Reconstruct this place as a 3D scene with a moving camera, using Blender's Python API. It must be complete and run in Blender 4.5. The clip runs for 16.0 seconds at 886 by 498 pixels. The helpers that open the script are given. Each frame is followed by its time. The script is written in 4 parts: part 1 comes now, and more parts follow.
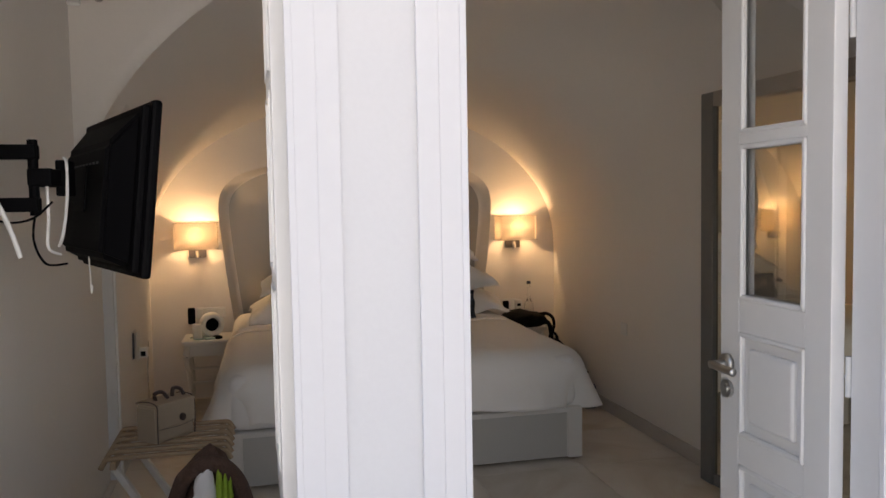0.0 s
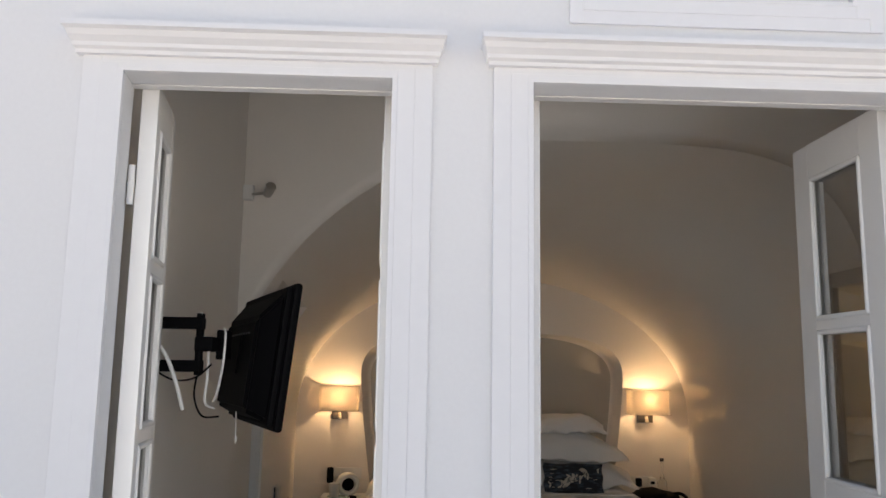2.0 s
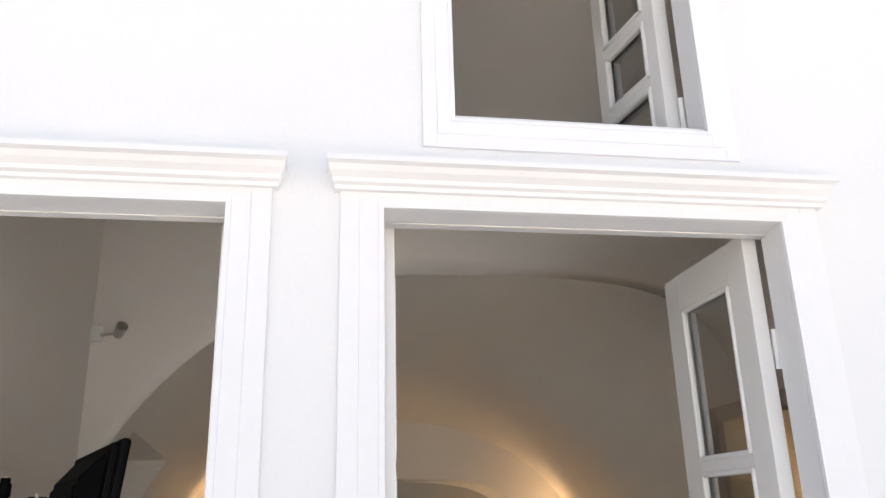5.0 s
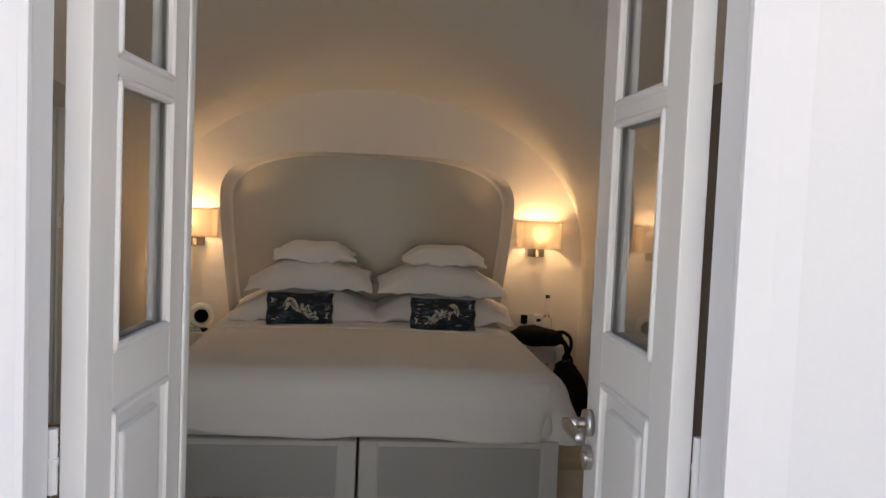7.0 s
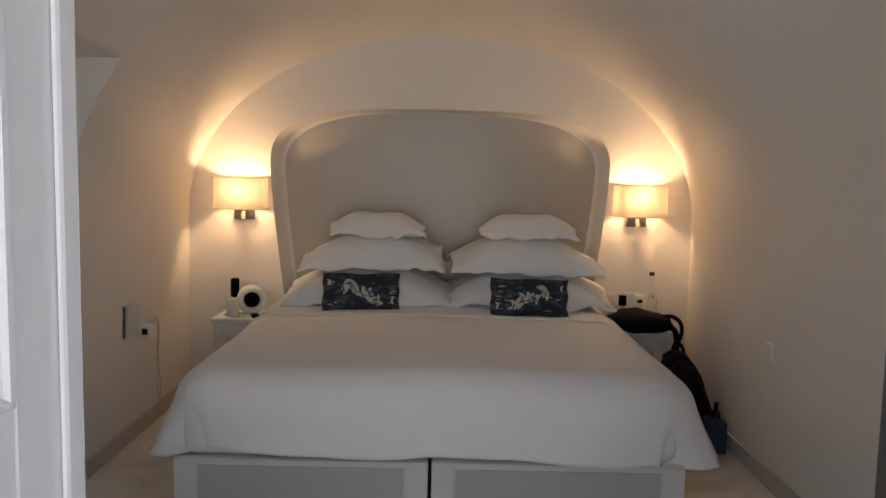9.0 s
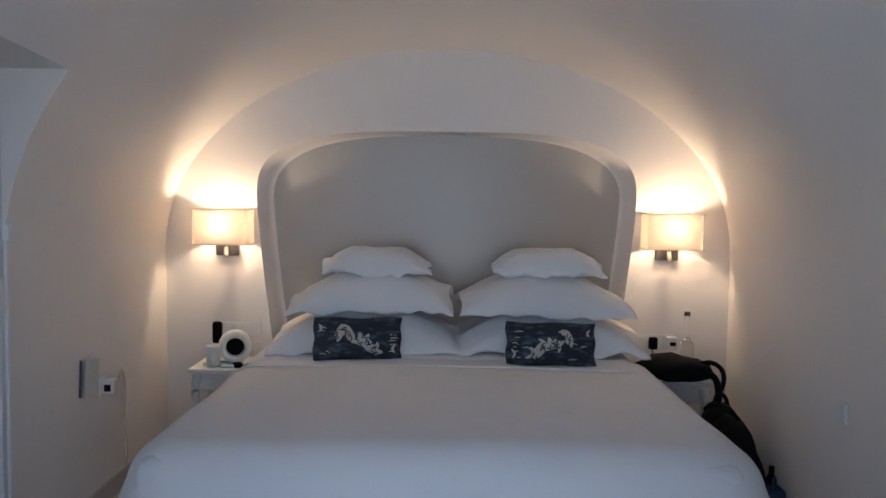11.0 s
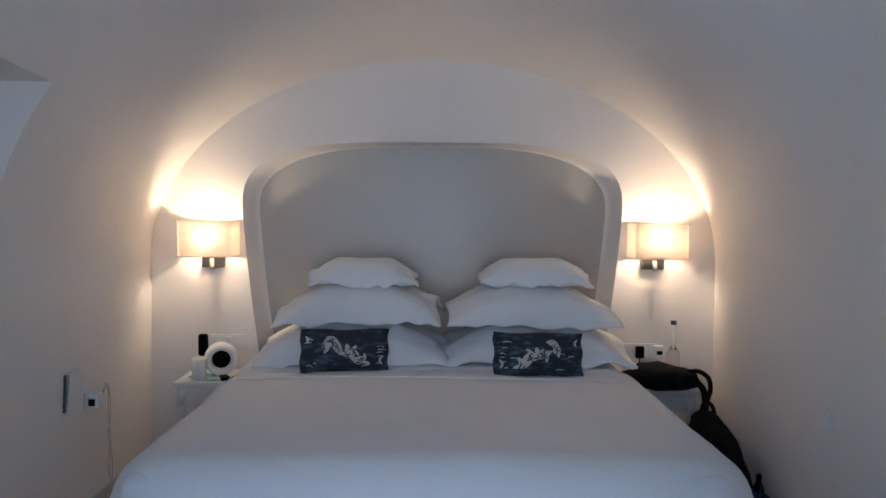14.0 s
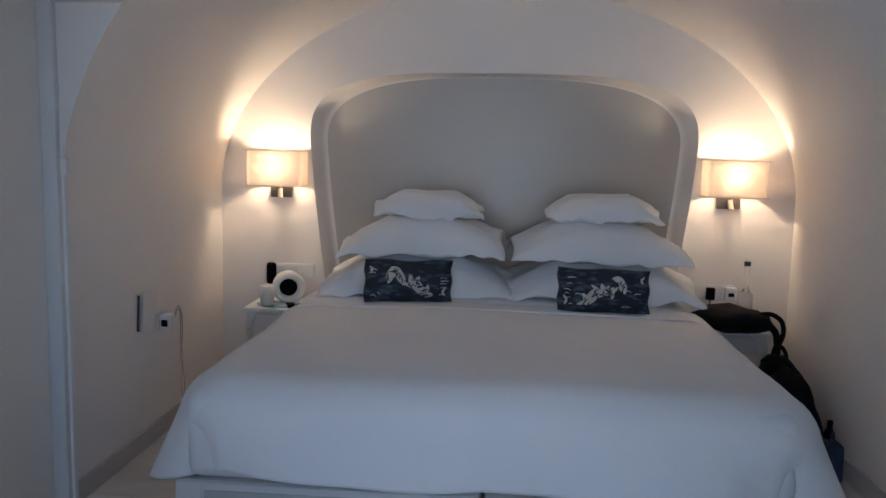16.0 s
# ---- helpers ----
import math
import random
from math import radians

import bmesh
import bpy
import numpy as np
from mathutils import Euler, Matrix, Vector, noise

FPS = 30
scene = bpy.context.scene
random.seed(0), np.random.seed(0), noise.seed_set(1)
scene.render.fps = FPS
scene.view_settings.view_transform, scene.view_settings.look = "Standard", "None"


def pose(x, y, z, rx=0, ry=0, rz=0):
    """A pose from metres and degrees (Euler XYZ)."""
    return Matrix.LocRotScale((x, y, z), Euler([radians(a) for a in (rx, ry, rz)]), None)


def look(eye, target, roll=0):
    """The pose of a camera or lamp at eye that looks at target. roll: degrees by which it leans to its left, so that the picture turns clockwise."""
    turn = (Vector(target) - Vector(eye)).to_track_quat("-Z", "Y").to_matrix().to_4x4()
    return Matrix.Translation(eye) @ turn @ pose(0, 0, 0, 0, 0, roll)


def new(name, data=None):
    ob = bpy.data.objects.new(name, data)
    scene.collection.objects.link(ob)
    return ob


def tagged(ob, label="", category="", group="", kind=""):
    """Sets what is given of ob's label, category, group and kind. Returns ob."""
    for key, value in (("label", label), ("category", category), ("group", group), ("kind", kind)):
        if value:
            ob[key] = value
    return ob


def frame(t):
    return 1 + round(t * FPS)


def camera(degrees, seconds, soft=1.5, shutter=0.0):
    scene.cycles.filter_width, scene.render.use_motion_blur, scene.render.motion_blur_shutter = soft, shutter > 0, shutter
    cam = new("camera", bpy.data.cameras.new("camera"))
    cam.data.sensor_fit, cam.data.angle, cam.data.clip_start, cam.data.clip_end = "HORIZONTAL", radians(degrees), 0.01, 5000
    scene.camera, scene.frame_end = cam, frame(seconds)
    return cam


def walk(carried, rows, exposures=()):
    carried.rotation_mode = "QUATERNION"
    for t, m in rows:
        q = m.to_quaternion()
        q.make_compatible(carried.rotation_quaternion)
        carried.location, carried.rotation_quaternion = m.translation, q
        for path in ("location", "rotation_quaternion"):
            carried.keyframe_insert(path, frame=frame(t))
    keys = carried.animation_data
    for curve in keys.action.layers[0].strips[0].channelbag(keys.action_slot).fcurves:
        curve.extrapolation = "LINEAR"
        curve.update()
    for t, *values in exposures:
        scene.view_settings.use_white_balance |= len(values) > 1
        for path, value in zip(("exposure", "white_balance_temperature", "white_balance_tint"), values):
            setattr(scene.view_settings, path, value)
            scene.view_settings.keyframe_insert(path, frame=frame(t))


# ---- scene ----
cam = camera(58.4, 16.0)
PATH = [
    (0, (-0.75, -1.366, 1.421), (-0.297, 0.578, 1.3), -1.0),
    (0.5, (-0.664, -1.506, 1.434), (-0.497, 0.486, 1.369), -0.6),
    (1, (-0.65, -1.614, 1.437), (-0.587, 0.384, 1.492), -0.1),
    (1.5, (-0.659, -1.681, 1.429), (-0.632, 0.309, 1.625), 0.7),
    (2, (-0.646, -1.675, 1.43), (-0.569, 0.301, 1.731), 0.9),
    (2.5, (-0.616, -1.618, 1.463), (-0.445, 0.317, 1.942), 0.6),
    (3, (-0.593, -1.588, 1.487), (-0.411, 0.247, 2.262), -0.3),
    (3.2, (-0.581, -1.588, 1.49), (-0.41, 0.204, 2.361), -0.5),
    (5.3, (-0.496, -1.45, 1.456), (-0.087, 0.445, 1.947), -1.9),
    (5.5, (-0.446, -1.375, 1.447), (0.023, 0.539, 1.79), -1.8),
    (6, (-0.305, -1.237, 1.432), (0.18, 0.701, 1.514), -0.6),
    (6.5, (-0.124, -1.115, 1.404), (0.244, 0.851, 1.367), 1.2),
    (7, (0.016, -0.987, 1.386), (0.203, 1.001, 1.276), 2.4),
    (7.5, (0.055, -0.823, 1.368), (0.125, 1.169, 1.206), 1.9),
    (8, (0.036, -0.6, 1.376), (0.063, 1.391, 1.19), 1.5),
    (8.5, (0.026, -0.405, 1.357), (0.039, 1.585, 1.16), 1.4),
    (11, (0.009, 0.321, 1.356), (0.003, 2.317, 1.233), 0.7),
    (11.5, (0.005, 0.318, 1.345), (0.008, 2.315, 1.25), 0.6),
    (12, (0.009, 0.322, 1.354), (0.013, 2.32, 1.261), 0.4),
    (12.5, (0.011, 0.32, 1.358), (0.003, 2.318, 1.261), 0.0),
    (13, (-0.008, 0.324, 1.359), (-0.016, 2.322, 1.268), 0.2),
    (13.5, (-0.001, 0.317, 1.359), (0.005, 2.315, 1.269), 0.4),
    (14, (0.007, 0.323, 1.366), (0.035, 2.32, 1.265), 0.4),
    (14.5, (-0.002, 0.314, 1.371), (0.048, 2.311, 1.27), 0.7),
    (15, (0.006, 0.315, 1.372), (0.058, 2.312, 1.276), 0.9),
    (15.5, (0.012, 0.33, 1.341), (0.045, 2.326, 1.218), 1.1),
    (16, (0.033, 0.359, 1.313), (-0.114, 2.338, 1.067), 1.3),
]
EXPOSURES = [(0.0, 0.98, 7800, 17), (0.5, 0.88, 7700, 16), (1.0, 0.86, 7700, 16), (2.0, 0.69, 7400, 14), (2.5, 0.66, 7200, 13), (3.0, 0.50, 7100, 13), (4.3, 0.75, 7300, 13), (5.3, 1.25, 7600, 14), (5.6, 1.25, 7600, 14), (6.0, 1.13, 7700, 15), (6.5, 1.08, 7700, 16), (7.0, 1.05, 7800, 15),
             (7.5, 1.13, 8300, 17), (8.0, 1.27, 8800, 20), (8.5, 1.37, 8100, 18), (10.8, 1.48, 5450, 13), (12.0, 1.94, 5300, 12), (12.7, 1.97, 5200, 11), (13.0, 2.05, 5200, 11), (13.4, 1.70, 5150, 11), (15.0, 1.53, 5250, 12), (16.0, 1.42, 5300, 12)]
walk(cam, [(t, look(eye, target, roll)) for t, eye, target, roll in PATH], EXPOSURES)

# ---- world, sun, exposure ----
world = bpy.data.worlds.new("sky")
scene.world = world
world.use_nodes = True
wn = world.node_tree.nodes
sky = wn.new("ShaderNodeTexSky")
sky.sky_type = 'NISHITA'
sky.sun_disc = False
sky.sun_elevation = radians(60)
sky.sun_rotation = radians(20)
sky.dust_density = 2.0
wn["Background"].inputs["Strength"].default_value = 0.15
world.node_tree.links.new(sky.outputs["Color"], wn["Background"].inputs["Color"])
sun_data = bpy.data.lights.new("sun", 'SUN')
sun_data.energy = 4.0
sun_data.angle = radians(0.6)
sun_data.color = (1.0, 0.95, 0.88)
sun_ob = new("sun", sun_data)
sun_ob.matrix_world = look((2, 5.5, 10.2), (0, 0, 0))
LAMP_WATTS = 1.42


def sky_portal(name, x, z, w, h, watts, spread):
    """Sky light that falls in through an opening."""
    d = bpy.data.lights.new(name, 'AREA')
    d.shape = 'RECTANGLE'
    d.size, d.size_y = w, h
    d.energy = watts
    d.color = (0.90, 0.955, 1.0)
    d.spread = radians(spread)
    ob = new(name, d)
    ob.matrix_world = look((x, 0.02, z), (x, 1.0, z))


sky_portal("sky_door", 0.05, 1.05, 0.80, 1.95, 0.80, 95)
sky_portal("sky_window", -0.99, 1.43, 0.50, 1.15, 0.80, 140)


# ---- materials ----
def material(name, color, rough=0.6, metal=0.0, grain=0.0, grain_scale=40.0, bump=0.0, bump_scale=60.0, stain=0.0, **extra):
    """Principled material with fine grain, broad staining and relief at object scale in metres."""
    m = bpy.data.materials.new(name)
    m.use_nodes = True
    nt = m.node_tree
    b = nt.nodes["Principled BSDF"]
    b.inputs["Base Color"].default_value = (*color, 1)
    b.inputs["Roughness"].default_value = rough
    b.inputs["Metallic"].default_value = metal
    for key, value in extra.items():
        b.inputs[key.replace("_", " ")].default_value = value
    co = nt.nodes.new("ShaderNodeNewGeometry")
    if grain or stain:
        n1 = nt.nodes.new("ShaderNodeTexNoise")
        n1.inputs["Scale"].default_value = grain_scale
        n1.inputs["Detail"].default_value = 5
        nt.links.new(co.outputs["Position"], n1.inputs["Vector"])
        n2 = nt.nodes.new("ShaderNodeTexNoise")
        n2.inputs["Scale"].default_value = 1.7
        n2.inputs["Detail"].default_value = 4
        nt.links.new(co.outputs["Position"], n2.inputs["Vector"])
        a = nt.nodes.new("ShaderNodeMath"); a.operation = 'MULTIPLY_ADD'
        a.inputs[1].default_value = grain; a.inputs[2].default_value = 1 - grain * 0.5 - stain * 0.5
        nt.links.new(n1.outputs["Fac"], a.inputs[0])
        c = nt.nodes.new("ShaderNodeMath"); c.operation = 'MULTIPLY_ADD'
        c.inputs[1].default_value = stain
        nt.links.new(n2.outputs["Fac"], c.inputs[0]); nt.links.new(a.outputs[0], c.inputs[2])
        mix = nt.nodes.new("ShaderNodeVectorMath"); mix.operation = 'SCALE'
        mix.inputs[0].default_value = color
        nt.links.new(c.outputs[0], mix.inputs["Scale"])
        nt.links.new(mix.outputs[0], b.inputs["Base Color"])
    if bump:
        n3 = nt.nodes.new("ShaderNodeTexNoise")
        n3.inputs["Scale"].default_value = bump_scale
        n3.inputs["Detail"].default_value = 6
        nt.links.new(co.outputs["Position"], n3.inputs["Vector"])
        bp = nt.nodes.new("ShaderNodeBump")
        bp.inputs["Strength"].default_value = bump
        bp.inputs["Distance"].default_value = 0.01
        nt.links.new(n3.outputs["Fac"], bp.inputs["Height"])
        nt.links.new(bp.outputs[0], b.inputs["Normal"])
    return m


M_FACADE = material("facade_limewash", (0.78, 0.78, 0.775), 0.75, grain=0.05, grain_scale=90, bump=0.12, bump_scale=14, stain=0.05)
M_TRIM = material("trim_paint", (0.80, 0.80, 0.80), 0.5, grain=0.04, bump=0.05, bump_scale=30, stain=0.04)
M_PLASTER = material("inner_plaster", (0.83, 0.79, 0.74), 0.52, grain=0.04, grain_scale=60, bump=0.15, bump_scale=7, stain=0.05)
# niche back: darker and greyer in tone than M_PLASTER
M_NICHE = material("niche_dark_plaster", (0.46, 0.44, 0.40), 0.30, grain=0.04, grain_scale=60, bump=0.15, bump_scale=7, stain=0.05)
M_WOOD = material("white_lacquer", (0.72, 0.715, 0.70), 0.35, grain=0.05, grain_scale=25, bump=0.04, bump_scale=45, stain=0.04)
M_STAND = material("cream_lacquer", (0.78, 0.77, 0.73), 0.35, grain=0.05, bump=0.04, stain=0.05)
M_LINEN = material("white_cotton", (0.84, 0.83, 0.82), 0.85, grain=0.05, grain_scale=220, bump=0.5, bump_scale=13, stain=0.05)
M_COVER = material("cotton_coverlet", (0.87, 0.85, 0.825), 0.9, grain=0.08, grain_scale=300, bump=0.5, bump_scale=9, stain=0.05)
M_SKIRT = material("valance_cotton", (0.69, 0.665, 0.63), 0.9, grain=0.06, grain_scale=260, bump=0.2, bump_scale=18, stain=0.05)
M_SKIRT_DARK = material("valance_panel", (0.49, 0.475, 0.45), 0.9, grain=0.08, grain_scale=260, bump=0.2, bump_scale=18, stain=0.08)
M_SHADE_EDGE = material("shade_trim", (0.62, 0.55, 0.47), 0.8, grain=0.1)
M_STEEL = material("brushed_steel", (0.55, 0.53, 0.50), 0.28, metal=1.0, grain=0.1, grain_scale=120)
M_BRONZE = material("dark_nickel", (0.20, 0.18, 0.16), 0.35, metal=1.0, grain=0.1)
M_BLACK = material("black_plastic", (0.0015, 0.0015, 0.0022), 0.65, grain=0.2, bump=0.05, bump_scale=120, Specular_IOR_Level=0.08)
M_BLACK_CLOTH = material("black_nylon", (0.006, 0.006, 0.007), 0.85, grain=0.3, grain_scale=300, bump=0.5, bump_scale=25, Specular_IOR_Level=0.15)
M_PLASTIC = material("white_plastic", (0.80, 0.80, 0.78), 0.35, grain=0.03)
M_PAPER = material("white_card", (0.74, 0.72, 0.69), 0.7, grain=0.05)
M_DARK_PRINT = material("dark_print", (0.03, 0.035, 0.045), 0.5, grain=0.3, grain_scale=160)
M_BEECH = material("beech_slat", (0.33, 0.23, 0.14), 0.5, grain=0.25, grain_scale=55, bump=0.1, bump_scale=90)
M_RACK_LEG = material("painted_leg", (0.60, 0.58, 0.54), 0.5, grain=0.1)
M_LEATHER = material("beige_leather", (0.36, 0.285, 0.21), 0.55, grain=0.12, grain_scale=180, bump=0.15, bump_scale=150)
M_LEATHER_DARK = material("dark_leather", (0.05, 0.03, 0.025), 0.5, grain=0.2)
M_FUR = material("brown_knit", (0.11, 0.062, 0.045), 0.95, grain=0.5, grain_scale=150, bump=1.0, bump_scale=90)
M_GREEN = material("green_cloth", (0.28, 0.42, 0.04), 0.8, grain=0.15, grain_scale=120, bump=0.3)
M_BASE = material("skirting_stone", (0.50, 0.46, 0.42), 0.5, grain=0.12, grain_scale=40, stain=0.1)
M_DOOR_GREY = material("grey_door_paint", (0.19, 0.185, 0.175), 0.5, grain=0.08, stain=0.08)
M_CASING = material("taupe_casing", (0.40, 0.35, 0.30), 0.55, grain=0.08, stain=0.08)
M_GROUND = material("terrace_cement", (0.62, 0.60, 0.57), 0.85, grain=0.1, grain_scale=20, bump=0.3, stain=0.2)
M_CABLE = material("grey_cable", (0.46, 0.43, 0.39), 0.5, grain=0.1)
M_BLUE = material("dark_blue_cloth", (0.02, 0.035, 0.08), 0.7, grain=0.3, bump=0.3)
M_CERAMIC = material("white_ceramic", (0.78, 0.77, 0.74), 0.2)
M_TEAL = material("teal_glass", (0.55, 0.72, 0.69), 0.12, grain=0.1, grain_scale=30)
M_MIRROR = material("mirror_silver", (0.80, 0.74, 0.60), 0.03, metal=1.0)
M_ROOF = material("roof_limewash", (0.75, 0.75, 0.74), 0.8, grain=0.08, stain=0.1)


def glass_material(name, color=(1, 1, 1), rough=0.0):
    m = bpy.data.materials.new(name)
    m.use_nodes = True
    b = m.node_tree.nodes["Principled BSDF"]
    b.inputs["Base Color"].default_value = (*color, 1)
    b.inputs["Roughness"].default_value = rough
    b.inputs["Transmission Weight"].default_value = 1.0
    b.inputs["IOR"].default_value = 1.5
    return m


M_GLASS = glass_material("window_glass", (0.70, 0.71, 0.70))
M_GLASS.node_tree.nodes["Principled BSDF"].inputs["IOR"].default_value = 2.1
M_BOTTLE = glass_material("bottle_glass", (0.97, 0.98, 0.98), 0.02)
M_BOTTLE.node_tree.nodes["Principled BSDF"].inputs["IOR"].default_value = 1.40


def shade_material():
    """Pleated off-white lampshade cloth that lets the bulb through."""
    m = bpy.data.materials.new("lampshade_cloth")
    m.use_nodes = True
    nt = m.node_tree
    nt.nodes.remove(nt.nodes["Principled BSDF"])
    out = nt.nodes["Material Output"]
    d = nt.nodes.new("ShaderNodeBsdfDiffuse"); d.inputs[0].default_value = (0.78, 0.72, 0.64, 1)
    t = nt.nodes.new("ShaderNodeBsdfTranslucent"); t.inputs[0].default_value = (0.90, 0.83, 0.74, 1)
    mx = nt.nodes.new("ShaderNodeMixShader"); mx.inputs[0].default_value = 0.36
    w = nt.nodes.new("ShaderNodeTexNoise"); w.inputs["Scale"].default_value = 90
    bp = nt.nodes.new("ShaderNodeBump"); bp.inputs["Strength"].default_value = 0.3; bp.inputs["Distance"].default_value = 0.002
    nt.links.new(w.outputs["Fac"], bp.inputs["Height"]); nt.links.new(bp.outputs[0], d.inputs["Normal"])
    nt.links.new(d.outputs[0], mx.inputs[1]); nt.links.new(t.outputs[0], mx.inputs[2]); nt.links.new(mx.outputs[0], out.inputs[0])
    return m


M_SHADE = shade_material()


def bulb_material():
    m = bpy.data.materials.new("warm_bulb")
    m.use_nodes = True
    b = m.node_tree.nodes["Principled BSDF"]
    b.inputs["Emission Color"].default_value = (1.0, 0.72, 0.42, 1)
    b.inputs["Emission Strength"].default_value = 25
    return m


M_BULB = bulb_material()


def floor_material():
    """Pale polished stone with soft veins."""
    m = material("pale_marble", (0.62, 0.56, 0.48), 0.3, bump=0.03, bump_scale=8)
    nt = m.node_tree
    b = nt.nodes["Principled BSDF"]
    g = nt.nodes.new("ShaderNodeNewGeometry")
    n = nt.nodes.new("ShaderNodeTexNoise"); n.inputs["Scale"].default_value = 2.4; n.inputs["Detail"].default_value = 8; n.inputs["Distortion"].default_value = 1.6
    oi = nt.nodes.new("ShaderNodeObjectInfo")
    ad = nt.nodes.new("ShaderNodeVectorMath"); ad.operation = 'MULTIPLY_ADD'; ad.inputs[1].default_value = (7, 5, 3)
    nt.links.new(oi.outputs["Random"], ad.inputs[0]); nt.links.new(g.outputs["Position"], ad.inputs[2]); nt.links.new(ad.outputs[0], n.inputs["Vector"])
    r = nt.nodes.new("ShaderNodeValToRGB")
    r.color_ramp.elements[0].position = 0.3; r.color_ramp.elements[0].color = (0.60, 0.53, 0.44, 1)
    r.color_ramp.elements[1].position = 0.62; r.color_ramp.elements[1].color = (0.74, 0.69, 0.62, 1)
    nt.links.new(n.outputs["Fac"], r.inputs[0]); nt.links.new(r.outputs[0], b.inputs["Base Color"])
    return m


M_MARBLE = floor_material()
M_GROUT = material("floor_grout", (0.40, 0.36, 0.31), 0.8, grain=0.2)


def print_material():
    """Navy printed cotton with loose cream brushwork and grey dashes."""
    m = material("navy_print", (0.03, 0.04, 0.06), 0.8, bump=0.2, bump_scale=60)
    nt = m.node_tree
    b = nt.nodes["Principled BSDF"]
    tc = nt.nodes.new("ShaderNodeTexCoord")
    mp = nt.nodes.new("ShaderNodeMapping"); mp.inputs["Scale"].default_value = (3.0, 3.0, 9.0)
    nt.links.new(tc.outputs["Object"], mp.inputs["Vector"])
    n2 = nt.nodes.new("ShaderNodeTexNoise"); n2.inputs["Scale"].default_value = 6; n2.inputs["Detail"].default_value = 6
    nt.links.new(mp.outputs[0], n2.inputs["Vector"])
    r2 = nt.nodes.new("ShaderNodeValToRGB")
    e = r2.color_ramp.elements
    e[0].position = 0.48; e[0].color = (0.016, 0.021, 0.030, 1)
    e[1].position = 0.68; e[1].color = (0.085, 0.115, 0.15, 1)
    nt.links.new(n2.outputs["Fac"], r2.inputs[0]); nt.links.new(r2.outputs[0], b.inputs["Base Color"])
    return m


M_PRINT = print_material()
M_MOTIF = material("cream_print", (0.55, 0.51, 0.45), 0.85, grain=0.6, grain_scale=130)


# ---- mesh helpers ----
def link_bm(name, bm, mat, smooth=False):
    bmesh.ops.recalc_face_normals(bm, faces=bm.faces)
    me = bpy.data.meshes.new(name)
    bm.to_mesh(me)
    bm.free()
    for mt in (mat if isinstance(mat, (list, tuple)) else (mat,)):
        me.materials.append(mt)
    if smooth:
        me.polygons.foreach_set("use_smooth", [True] * len(me.polygons))
    return new(name, me)


def part(name, bm, mat, parent, label="", smooth=False):
    ob = link_bm(name, bm, mat, smooth)
    ob.parent = parent
    if label:
        ob["label"] = label
    return ob


def thing(name, m, label, category, group="", kind=""):
    ob = new(name)
    ob.empty_display_size = 0.05
    ob.matrix_basis = m
    return tagged(ob, label, category, group, kind)


def box(bm, lo, hi, bevel=0.0, seg=2):
    c = [(a + b) / 2 for a, b in zip(lo, hi)]
    s = [abs(b - a) for a, b in zip(lo, hi)]
    r = bmesh.ops.create_cube(bm, size=1.0, matrix=Matrix.Translation(c) @ Matrix.Diagonal((*s, 1)))
    if bevel:
        edges = {e for v in r["verts"] for e in v.link_edges}
        bmesh.ops.bevel(bm, geom=list(edges), offset=bevel, segments=seg, affect='EDGES', profile=0.5)
    return bm


def BOX(lo, hi, bevel=0.0, seg=2):
    return box(bmesh.new(), lo, hi, bevel, seg)


def rod(bm, p0, p1, r0, r1=None, seg=12):
    p0, p1 = Vector(p0), Vector(p1)
    d = p1 - p0
    q = d.to_track_quat('Z', 'Y').to_matrix().to_4x4()
    bmesh.ops.create_cone(bm, cap_ends=True, segments=seg, radius1=r0, radius2=r0 if r1 is None else r1, depth=d.length,
                          matrix=Matrix.Translation((p0 + p1) / 2) @ q)
    return bm


def ROD(p0, p1, r0, r1=None, seg=12):
    return rod(bmesh.new(), p0, p1, r0, r1, seg)


def tube(bm, pts, r, seg=8):
    """A round tube along a smoothed line; r a number or a function of 0..1."""
    pts = [Vector(p) for p in pts]
    fine = []
    n = len(pts)
    for i in range(n - 1):
        a, b, c, d = pts[max(i - 1, 0)], pts[i], pts[i + 1], pts[min(i + 2, n - 1)]
        for k in range(6):
            t = k / 6
            fine.append(0.5 * ((2 * b) + (c - a) * t + (2 * a - 5 * b + 4 * c - d) * t * t + (3 * b - a - 3 * c + d) * t ** 3))
    fine.append(pts[-1])
    rings = []
    for i, p in enumerate(fine):
        d = (fine[min(i + 1, len(fine) - 1)] - fine[max(i - 1, 0)]).normalized()
        q = d.to_track_quat('Z', 'Y')
        rr = r(i / (len(fine) - 1)) if callable(r) else r
        rings.append([bm.verts.new(p + q @ Vector((rr * math.cos(2 * math.pi * k / seg), rr * math.sin(2 * math.pi * k / seg), 0))) for k in range(seg)])
    for a, b in zip(rings, rings[1:]):
        for k in range(seg):
            bm.faces.new((a[k], a[(k + 1) % seg], b[(k + 1) % seg], b[k]))
    bm.faces.new(rings[0]); bm.faces.new(rings[-1])
    return bm


def TUBE(pts, r, seg=8):
    return tube(bmesh.new(), pts, r, seg)


